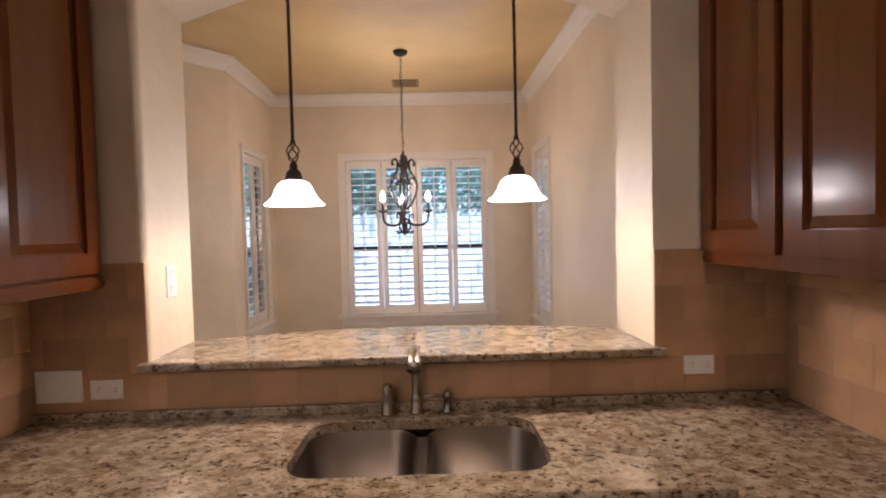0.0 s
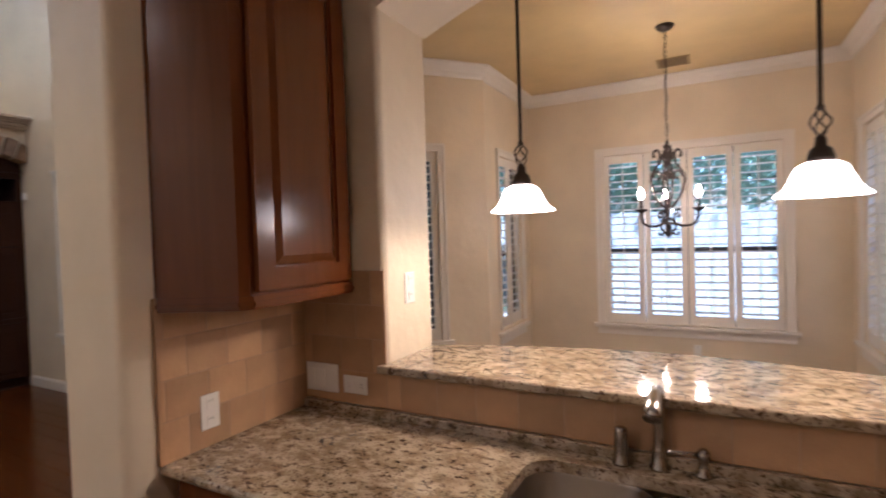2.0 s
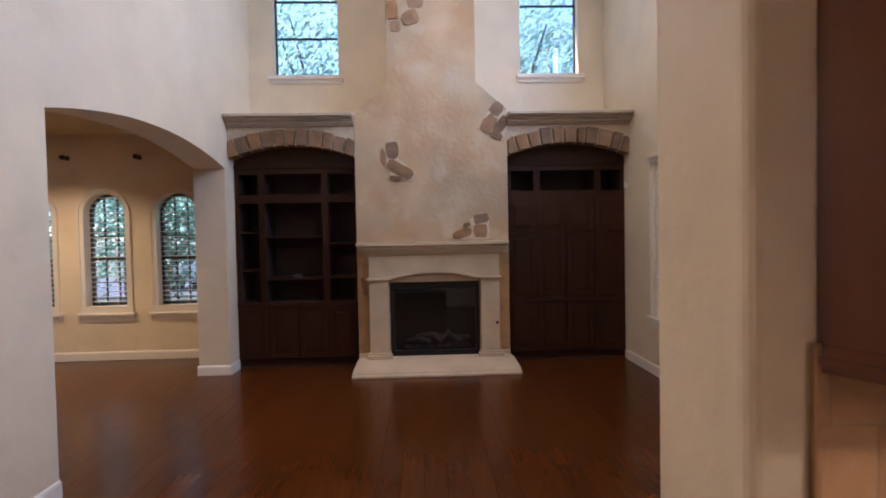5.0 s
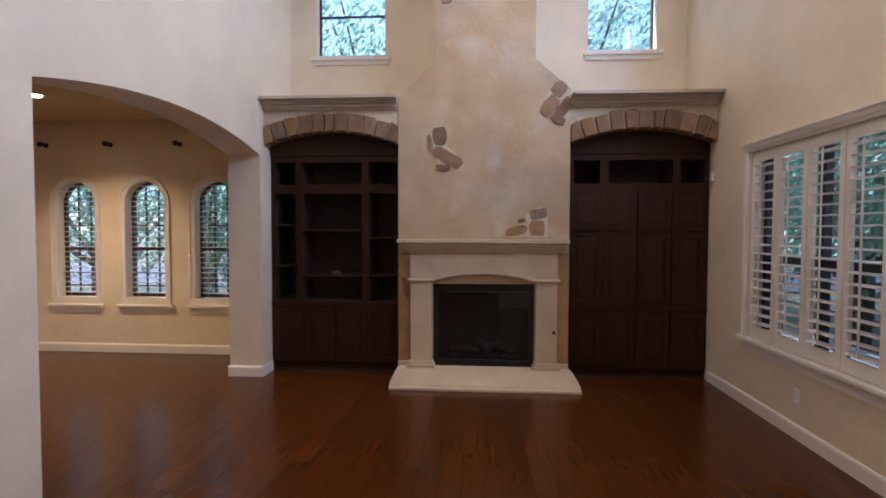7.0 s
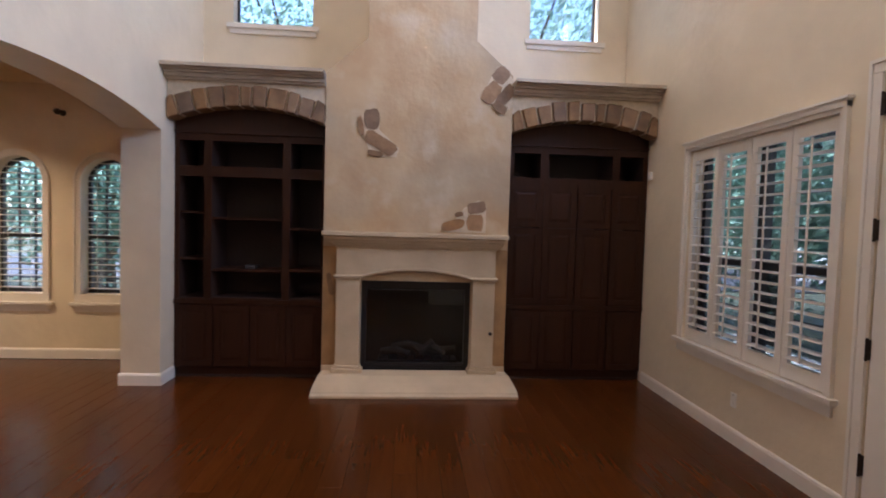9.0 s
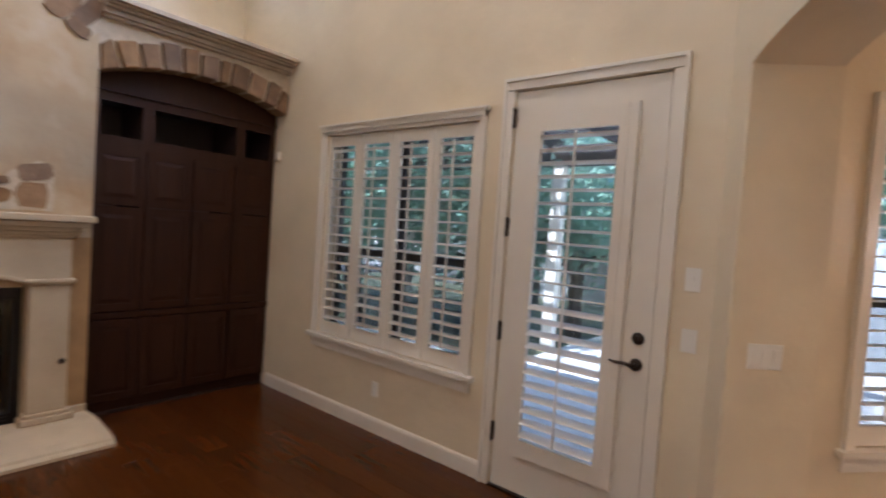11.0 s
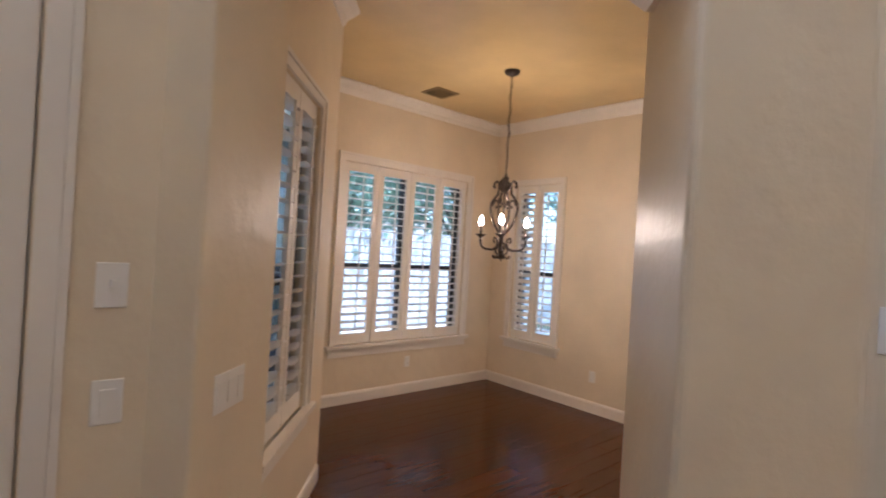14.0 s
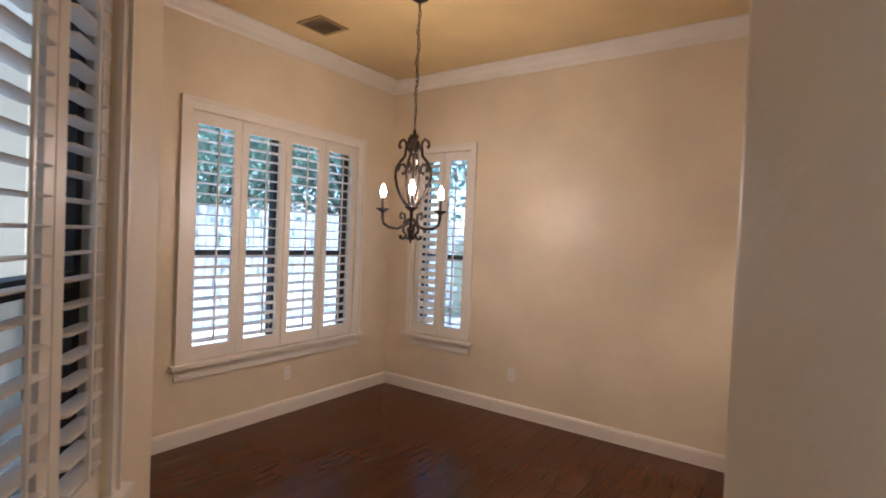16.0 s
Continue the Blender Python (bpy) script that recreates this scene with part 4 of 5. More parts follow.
# ---- chandelier in the nook ----
def chandelier(x, y):
    c = thing("chandelier", (x, y, 3.098), "wrought-iron scroll chandelier with three lit candle bulbs", "chandelier")

    def at(r, a, z):
        return (x + r * math.cos(a), y + r * math.sin(a), z)
    bm = bmesh.new()
    lathe(bm, [(0.002, 3.055), (0.03, 3.06), (0.055, 3.075), (0.065, 3.09), (0.065, 3.099)], (x, y, 0))
    part("canopy", bm, BRONZE, c, smooth=True)
    bm = bmesh.new()
    z = 3.055
    k = 0
    while z > 2.24:
        pts = []
        for i in range(11):
            t = 2 * math.pi * i / 10
            s, u = 0.008 * math.cos(t), 0.019 * math.sin(t)
            pts.append((x + (s if k % 2 else 0), y + (0 if k % 2 else s), z - 0.015 + u))
        tube(bm, pts, 0.0022, 5)
        z -= 0.030
        k += 1
    part("chain", bm, BRONZE, c)
    bm = bmesh.new()
    tube(bm, [(x + 0.012 * math.sin(i * 1.1), y + 0.012 * math.cos(i * 1.3), 3.06 - 0.04 * i) for i in range(21)], 0.0022, 5)
    part("cord", bm, BRONZE, c)
    bm = bmesh.new()
    lathe(bm, [(0.003, 2.235), (0.011, 2.225), (0.013, 2.205), (0.02, 2.19), (0.024, 2.17), (0.014, 2.155), (0.009, 2.14), (0.009, 1.80), (0.018, 1.775), (0.022, 1.75), (0.012, 1.72), (0.010, 1.60), (0.017, 1.575), (0.010, 1.545), (0.006, 1.49)], (x, y, 0), 14)
    for kk in range(5):
        a = 2 * math.pi * kk / 5
        tube(bm, [at(0.012, a, 2.16), at(0.026, a, 2.185), at(0.024, a, 2.21)], [0.008, 0.006, 0.001], 6)
    part("stem", bm, BRONZE, c, smooth=True)
    for kk in range(4):
        a = math.pi / 2 * kk + radians(20)
        bm = bmesh.new()
        # top curl, lyre-shaped bow and inner curl
        tube(bm, [at(r, a, z) for r, z in ((0.010, 2.08), (0.03, 2.095), (0.048, 2.12), (0.056, 2.150), (0.074, 2.168), (0.096, 2.155), (0.102, 2.125), (0.090, 2.112))], [0.0105] * 7 + [0.015], 6)
        tube(bm, [at(r, a, z) for r, z in ((0.052, 2.13), (0.06, 2.06), (0.085, 2.03), (0.116, 1.985), (0.122, 1.93), (0.108, 1.86), (0.082, 1.80), (0.05, 1.755), (0.022, 1.725))], 0.0105, 6)
        tube(bm, [at(r, a, z) for r, z in ((0.105, 1.96), (0.092, 2.0), (0.066, 2.005), (0.05, 1.98), (0.055, 1.95), (0.075, 1.945))], [0.007, 0.010, 0.010, 0.009, 0.009, 0.013], 6)
        tube(bm, [at(r, a, z) for r, z in ((0.012, 1.60), (0.035, 1.61), (0.055, 1.59), (0.048, 1.56), (0.03, 1.545), (0.05, 1.515), (0.068, 1.52), (0.07, 1.54))], [0.0105] * 7 + [0.015], 6)
        part("scroll", bm, BRONZE, c)
    for kk in range(3):
        RA = 0.225
        a = 2 * math.pi * kk / 3 + radians(218.7)
        bm = bmesh.new()
        tube(bm, [at(r, a, z) for r, z in ((0.015, 1.65), (0.045, 1.61), (0.10, 1.585), (0.17, 1.59), (0.213, 1.615), (RA, 1.66), (RA, 1.685))], 0.0105, 7)
        tube(bm, [at(r, a, z) for r, z in ((0.06, 1.60), (0.045, 1.64), (0.05, 1.68), (0.075, 1.69), (0.085, 1.665), (0.072, 1.65))], [0.007, 0.010, 0.010, 0.010, 0.009, 0.013], 6)
        arm = part("arm", bm, BRONZE, c)
        bm = bmesh.new()
        lathe(bm, [(0.006, 1.678), (0.014, 1.69), (0.038, 1.706), (0.048, 1.714), (0.042, 1.717), (0.008, 1.712)], at(RA, a, 0), 16)
        part("drip_pan", bm, BRONZE, arm, smooth=True)
        bm = bmesh.new()
        lathe(bm, [(0.0105, 1.712), (0.0105, 1.788), (0.008, 1.792)], at(RA, a, 0), 12)
        part("candle_sleeve", bm, BRONZE, arm)
        bm = bmesh.new()
        lathe(bm, [(0.008, 1.79), (0.016, 1.803), (0.020, 1.822), (0.016, 1.848), (0.007, 1.87), (0.001, 1.882)], at(RA, a, 0), 12)
        part("bulb", bm, FLAME, arm, "glowing flame-shaped bulb", True)
        bulb("candle_bulb", at(RA, a, 1.83), 8.8, 0.03)


chandelier(0.066, 4.705)

# ---- ceiling vent in the nook ----
def vent(x0, x1, y0, y1, z, label):
    v = thing("ceiling_vent", ((x0 + x1) / 2, (y0 + y1) / 2, z), label, "air vent")
    bm = boxes([(x0, x1, y0, y0 + 0.025, z - 0.008, z - 0.001), (x0, x1, y1 - 0.025, y1, z - 0.008, z - 0.001), (x0, x0 + 0.025, y0 + 0.025, y1 - 0.025, z - 0.008, z - 0.001), (x1 - 0.025, x1, y0 + 0.025, y1 - 0.025, z - 0.008, z - 0.001)])
    part("frame", bm, VENTMAT, v)
    part("backing", boxes([(x0 + 0.025, x1 - 0.025, y0 + 0.025, y1 - 0.025, z - 0.003, z - 0.0015)]), SLOT, v)
    bm = bmesh.new()
    box(bm, -(x1 - x0) / 2 + 0.026, (x1 - x0) / 2 - 0.026, -0.006, 0.006, -0.001, 0.001)
    me = mesh_of("slat", bm, VENTMAT)
    n = int((y1 - y0 - 0.05) / 0.016)
    for i in range(n):
        piece("slat", me, Matrix.Translation(((x0 + x1) / 2, y0 + 0.033 + i * 0.016, z - 0.007)) @ Matrix.Rotation(radians(35), 4, "X"), v)


vent(-0.07, 0.21, 5.51, 5.77, 3.10, "bronze ceiling air vent in the gold ceiling")
vent(-6.75, -6.45, -2.95, -2.7, 3.0, "bronze ceiling air vent in the far room")


# ---- fireplace wall ----
CF, CABF = -6.43, -6.60
fire = thing("fireplace", (CF, 0.95, 0), "tall plastered fireplace with pale cast-stone surround", "fireplace")
west = Face(CF, 0.025, 0, 1, 1, 0)
bm = bmesh.new()
FB0, FB1, FZ0, FZ1 = 0.385, 1.472, 0.10, 1.035
west.slab(bm, [(0.01, 0), (FB0, 0), (FB0, FZ1), (FB1, FZ1), (FB1, 0), (1.828, 0), (1.828, 3.08), (1.46, 3.40), (1.46, CEIL_HIGH), (0.405, CEIL_HIGH), (0.405, 3.375), (0.04, 3.06), (0.01, 3.02)], -0.94, 0)
part("chimney_breast", bm, PLASTER, fire, "mottled tan plaster chimney breast")
bm = bmesh.new()
west.bar(bm, FB0, FB1, 0, FZ0, -0.5, -0.02)
part("firebox_base", bm, BLACK, fire)
bm = bmesh.new()
for a, b, c, e in ((FB0, FB0 + 0.05, FZ0, FZ1), (FB1 - 0.05, FB1, FZ0, FZ1), (FB0 + 0.05, FB1 - 0.05, FZ1 - 0.09, FZ1), (FB0 + 0.05, FB1 - 0.05, FZ0, FZ0 + 0.09)):
    west.bar(bm, a, b, c, e, -0.10, -0.06)
part("firebox_frame", bm, BLACK, fire)
bm = bmesh.new()
west.bar(bm, FB0, FB1, FZ0, FZ1, -0.5, -0.48)
for a in (FB0, FB1 - 0.01):
    west.bar(bm, a, a + 0.01, FZ0, FZ1, -0.48, -0.1)
west.bar(bm, FB0 + 0.01, FB1 - 0.01, FZ1 - 0.01, FZ1, -0.48, -0.1)
part("firebox", bm, BLACK, fire, "black metal gas firebox")
bm = bmesh.new()
west.bar(bm, FB0 + 0.08, FB1 - 0.08, FZ1 - 0.11, FZ1 - 0.10, -0.09, -0.05)
part("hood", bm, BLACK, fire)
for k in range(3):
    bm = bmesh.new()
    west.bar(bm, FB0 + 0.06, FB1 - 0.06, FZ0 + 0.012 + 0.025 * k, FZ0 + 0.024 + 0.025 * k, -0.06, -0.052)
    part("louvre", bm, BLACK, fire)
rnd = random.Random(4)
for k in range(5):
    bm = bmesh.new()
    y0 = 0.645 + 0.12 * k
    tube(bm, [(CF - 0.34 + rnd.uniform(-0.05, 0.08), y0 + rnd.uniform(-.05, .05), 0.24 + 0.05 * (k % 3)), (CF - 0.28 + rnd.uniform(-.05, .05), y0 + 0.12, 0.27 + 0.06 * (k % 2)), (CF - 0.25, y0 + 0.26, 0.24 + 0.07 * (k % 3))], [0.035, 0.045, 0.03], 9)
    part("gas_log", bm, LOG, fire)
bm = bmesh.new()
for k in range(9):
    tube(bm, [(CF - 0.36, 0.6 + 0.09 * k, 0.2), (CF - 0.2, 0.6 + 0.09 * k, 0.2), (CF - 0.19, 0.6 + 0.09 * k, 0.26)], 0.007, 6)
west.bar(bm, 0.55, 1.37, 0.13, 0.19, -0.4, -0.2)
part("grate", bm, BLACK, fire)
bm = bmesh.new()
west.bar(bm, FB0 + 0.05, FB1 - 0.05, FZ0 + 0.09, FZ1 - 0.09, -0.085, -0.08)
part("glass_front", bm, GLASS, fire)


def west_steps(steps):
    """Stacked bars (y0, y1, z0, z1, depth) on the breast."""
    bm = bmesh.new()
    for a, b, c, e, d in steps:
        west.bar(bm, a, b, c, e, 0.0, d)
    bevel(bm, 0.006, 2)
    return bm


# surround: legs, frieze with a flat arch, mantel shelf, plinths, hearth
for a, b in ((0.15, 0.378), (1.478, 1.70)):
    part("leg", west_steps([(a, b, 0.20, 1.045, 0.075)]), CAST, fire)
    part("plinth", west_steps([(a - 0.035, b + 0.035, 0.135, 0.175, 0.115), (a - 0.018, b + 0.018, 0.175, 0.20, 0.095)]), CAST, fire)
    part("capital", west_steps([(a - 0.012, b + 0.012, 1.045, 1.06, 0.088), (a - 0.025, b + 0.025, 1.06, 1.085, 0.10)]), CAST, fire)
bm = bmesh.new()
in_arch = arc(0.378, 1.478, 1.045, 0.085)
west.slab(bm, [(0.15, 1.085), (0.378, 1.085), (0.378, 1.045)] + in_arch[1:-1] + [(1.478, 1.045), (1.478, 1.085), (1.70, 1.085), (1.70, 1.355), (0.15, 1.355)], 0.0, 0.07)
part("frieze", bm, CAST, fire)
bm = bmesh.new()
lip = arc(0.378, 1.478, 1.06, 0.085)
west.slab(bm, lip + [(y, z + 0.022) for y, z in reversed(lip)], 0.07, 0.09)
part("arch_moulding", bm, CAST, fire)
bm = bmesh.new()
west.slab(bm, [(FB0, 1.03)] + [(y, z - 0.01) for y, z in in_arch[1:-1]] + [(FB1, 1.03)], -0.05, 0.02)
part("lintel", bm, CAST, fire)
part("mantel_shelf", west_steps([(0.135, 1.715, 1.355, 1.375, 0.085), (0.11, 1.738, 1.375, 1.40, 0.10), (0.083, 1.762, 1.40, 1.43, 0.118), (0.05, 1.79, 1.43, 1.463, 0.14), (0.017, 1.81, 1.465, 1.508, 0.165)]), CAST, fire, "moulded pale stone mantel shelf")
bm = bmesh.new()
prof = [(0.0, 0.0), (0.445, 0.0), (0.445, 0.02), (0.42, 0.035), (0.41, 0.05), (0.36, 0.075), (0.31, 0.09), (0.17, 0.13), (0.0, 0.14)]
a = [bm.verts.new((CF + d, 0.05 - 0.045 * min(1, d / 0.42), z)) for d, z in prof]
b = [bm.verts.new((CF + d, 1.852 + 0.06 * min(1, d / 0.42), z)) for d, z in prof]
bm.faces.new(a)
bm.faces.new(b[::-1])
for i in range(len(prof)):
    j = (i + 1) % len(prof)
    bm.faces.new((a[j], a[i], b[i], b[j]))
part("hearth", bm, CAST, fire, "pale stone hearth with a sloping moulded edge")
for a, b in ((0.012, 0.145), (1.705, 1.826)):
    bm = bmesh.new()
    west.bar(bm, a, b, 0.13, 0.185, 0.0, 0.03)
    part("side_base", bm, CAST, fire)
    bm = bmesh.new()
    west.bar(bm, a, b, 0.186, 1.36, 0.0, 0.004)
    part("side_strip", bm, OCHRE, fire, "orange-brown stained plaster strip")
bm = bmesh.new()
lathe(bm, [(0.018, 0), (0.018, 0.008), (0.006, 0.012), (0.006, 0.02)], (0, 0, 0), 14)
bmesh.ops.transform(bm, matrix=Matrix.Translation((CF + 0.075, 1.69, 0.53)) @ Matrix.Rotation(radians(90), 4, "Y"), verts=bm.verts)
part("gas_valve", bm, BRONZE, fire, "small bronze gas key valve")


def stone_on(face, parent, u, z, w, h, ang, seed, d=0.006, sides=7):
    """One uneven stone, flush in the plaster."""
    r = random.Random(seed)
    ca, sa = math.cos(radians(ang)), math.sin(radians(ang))
    bm = bmesh.new()
    pts = []
    for i in range(sides * 2):
        t = 2 * math.pi * i / (sides * 2)
        k = (abs(math.cos(t)) ** 5 + abs(math.sin(t)) ** 5) ** (-1 / 5) * r.uniform(0.88, 1.04)
        x, y = w / 2 * k * math.cos(t), h / 2 * k * math.sin(t)
        pts.append((u + x * ca - y * sa, z + x * sa + y * ca))
    face.slab(bm, pts, -0.004, d)
    return part("stone", bm, STONE, parent)


def stone_patch(pts):
    """Pale mortar showing round a group of stones."""
    bm = bmesh.new()
    west.slab(bm, pts, -0.004, 0.005)
    part("mortar_patch", bm, MORTAR, fire, "pale mortar round exposed stones")


stone_patch([(1.53, 2.90), (1.66, 3.16), (1.72, 3.17), (1.826, 3.05), (1.826, 2.78), (1.72, 2.69)])
stone_patch([(1.19, 1.525), (1.60, 1.525), (1.60, 1.80), (1.52, 1.85), (1.38, 1.77)])
stone_patch([(0.33, 2.58), (0.39, 2.68), (0.50, 2.69), (0.53, 2.50), (0.72, 2.33), (0.70, 2.24), (0.45, 2.25)])
for i, s in enumerate(((0.455, 2.60, 0.15, 0.20, 5), (0.545, 2.37, 0.35, 0.14, -30), (0.35, 2.53, 0.05, 0.19, 8), (0.49, 2.27, 0.16, 0.06, -8),
                       (1.705, 3.08, 0.17, 0.15, 50), (1.61, 2.905, 0.15, 0.23, -35), (1.755, 2.885, 0.12, 0.25, -38), (1.70, 2.765, 0.15, 0.09, -35),
                       (1.505, 1.775, 0.20, 0.12, 10), (1.49, 1.625, 0.17, 0.17, 0), (1.275, 1.60, 0.24, 0.10, 14), (1.33, 1.705, 0.09, 0.05, 12), (0.085, 0.99, 0.06, 0.22, 10),
                       (0.52, 4.06, 0.12, 0.13, 10), (0.70, 4.16, 0.20, 0.17, 20), (0.49, 4.25, 0.13, 0.22, 5), (0.76, 4.36, 0.2, 0.17, 0), (0.55, 4.45, 0.2, 0.15, 12))):
    stone_on(west, fire, *s, seed=20 + i, d=0.010 + 0.003 * (i % 4))


west = Face(CF, 0, 0, 1, 1, 0)


def niche(y0, y1, label, seed):
    """An arched stone head over a built-in cabinet: panel, stones, cornice."""
    n = thing("niche_arch", (CF, (y0 + y1) / 2, 2.5), label, "stone arch", "arches over the built-in cabinets")
    bm = bmesh.new()
    a = arc(y0, y1, 2.53, 0.145, 28)
    west.slab(bm, a + [(y1, 2.90), (y0, 2.90)], -0.14, -0.012)
    part("mortar_panel", bm, MORTAR, n)
    r = random.Random(seed)
    h = (y1 - y0) / 2
    rad = (h * h + 0.145 ** 2) / (2 * 0.145)
    mid, zc = (y0 + y1) / 2, 2.53 + 0.145 - rad
    half = math.asin(h / rad)
    cuts = [-half + 2 * half * i / 11 + (r.uniform(-0.012, 0.012) if 0 < i < 11 else 0) for i in range(12)]
    for p, q in zip(cuts, cuts[1:]):
        top = rad + r.uniform(0.175, 0.195)
        g = 0.0055
        pts = [(mid + rr * math.sin(t), zc + rr * math.cos(t)) for rr, t in ((rad - 0.005, p + g), (rad - 0.005, q - g), (top, q - g), (top + r.uniform(-0.01, 0.01), p + g))]
        pts = [(min(max(y, y0 + 0.002), y1 - 0.002), z) for y, z in pts]
        bm = bmesh.new()
        west.slab(bm, pts, -0.16, 0.02 + r.uniform(-0.008, 0.01))
        bevel(bm, 0.008, 1)
        part("stone", bm, STONE, n)
    bm = bmesh.new()
    for z0, z1, d in ((2.895, 2.915, 0.03), (2.915, 2.95, 0.055), (2.95, 2.97, 0.09), (2.97, 2.985, 0.12), (2.985, 3.02, 0.155)):
        west.bar(bm, y0, y1, z0, z1, -0.5, d)
    bevel(bm, 0.005, 2)
    part("cornice", bm, CORNICE, n, "grey-tan stepped stone cornice")
    bm = bmesh.new()
    west.bar(bm, y0, y1, 2.99, 3.015, -0.94, -0.5)
    part("ledge", bm, CREAM, n)


niche(GS + 0.004, 0.031, "brown stone arch with stepped cornice above the open bookcase", 3)
niche(1.857, GN - 0.004, "brown stone arch with stepped cornice above the tall cupboard", 5)
cabw = Face(CABF, 0, 0, 1, 1, 0)


def builtin(y0, y1, cols, open_main, label, name):
    """A dark built-in: face frame, side panels, shelves or doors."""
    c = thing(name, (CABF, (y0 + y1) / 2, 0), label, "bookcase" if open_main else "cabinet")
    bm = bmesh.new()
    cabw.bar(bm, y0, y1, 0.0, 2.75, -0.46, -0.44)
    part("back_panel", bm, SHADOWGAP, c)
    for a in (y0, y1 - 0.02):
        bm = bmesh.new()
        cabw.bar(bm, a, a + 0.02, 0, 2.75, -0.44, -0.02)
        part("side_panel", bm, SHADOWGAP, c)
    for z in (0.0, 0.78, 2.055, 2.40):
        bm = bmesh.new()
        cabw.bar(bm, y0 + 0.02, y1 - 0.02, z, z + 0.025, -0.44, -0.02)
        part("deck", bm, SHADOWGAP, c)
    bm = bmesh.new()
    at = y0
    for a, b in cols:
        cabw.bar(bm, at, a, 0.10, 2.40, -0.02, 0.0)
        at = b
    cabw.bar(bm, at, y1, 0.10, 2.40, -0.02, 0.0)
    for a, b in cols:
        cabw.bar(bm, a, b, 2.36, 2.40, -0.02, 0.0)
        cabw.bar(bm, a, b, 2.01, 2.11, -0.02, 0.0)
        cabw.bar(bm, a, b, 0.74, 0.80, -0.02, 0.0)
    cabw.bar(bm, y0, y1, 2.40, 2.60, -0.02, 0.0)
    cabw.bar(bm, y0, y1, 2.43, 2.455, 0.0, 0.02)
    cabw.bar(bm, y0, y1, 2.60, 2.70, -0.02, -0.005)
    cabw.bar(bm, y0, y1, 0.745, 0.79, 0.0, 0.018)
    part("face_frame", bm, ESPRESSO, c)
    for (a, b), zs in zip(cols, ((1.665, 1.20), (1.61, 1.09), (1.52, 1.10))):
        for u in (a - 0.02, b):
            bm = bmesh.new()
            cabw.bar(bm, u, u + 0.02, 0.80, 2.38, -0.44, -0.02)
            part("partition", bm, SHADOWGAP, c)
        if open_main:
            for z in zs:
                bm = bmesh.new()
                cabw.bar(bm, a, b, z - 0.022, z, -0.43, -0.03)
                part("shelf", bm, ESPRESSO, c)
    w = (y1 - y0 - 0.04) / 4
    for i in range(4):
        raised_door(c, cabw, y0 + 0.02 + w * i + 0.006, y0 + 0.02 + w * (i + 1) - 0.006, 0.115, 0.735, ESPRESSO, 0.055, None, 0.010)
        if not open_main:
            raised_door(c, cabw, y0 + 0.02 + w * i + 0.006, y0 + 0.02 + w * (i + 1) - 0.006, 1.60, 2.025, ESPRESSO, 0.055, None, 0.010)
            raised_door(c, cabw, y0 + 0.02 + w * i + 0.006, y0 + 0.02 + w * (i + 1) - 0.006, 0.80, 1.59, ESPRESSO, 0.055, None, 0.010)
    bm = bmesh.new()
    cabw.bar(bm, y0, y1, 0.0, 0.10, -0.44, -0.03)
    part("toe_kick", bm, ESPRESSO, c)
    return c


builtin(GS + 0.006, 0.029, [(-1.40, -1.163), (-1.094, -0.403), (-0.329, -0.015)], True, "dark-stained built-in bookcase with empty shelves", "bookcase")
builtin(1.859, GN - 0.006, [(1.925, 2.207), (2.289, 2.968), (3.044, 3.30)], False, "dark-stained built-in cupboard with closed panelled doors", "tall_cupboard")
# small box on a bookcase shelf, sensor on the north wall
bx = thing("cable_box", (CABF - 0.2, -0.75, 1.09), "small dark box on a bookcase shelf", "box")
part("case", boxes([(CABF - 0.3, CABF - 0.12, -0.80, -0.70, 1.091, 1.125)], 0.004), SLOT, bx)
sen = thing("alarm_sensor", (-6.52, GN, 2.16), "small white alarm sensor on the wall", "sensor")
part("case", boxes([(-6.55, -6.49, GN - 0.03, GN - 0.001, 2.12, 2.20)], 0.006), PLATE, sen)


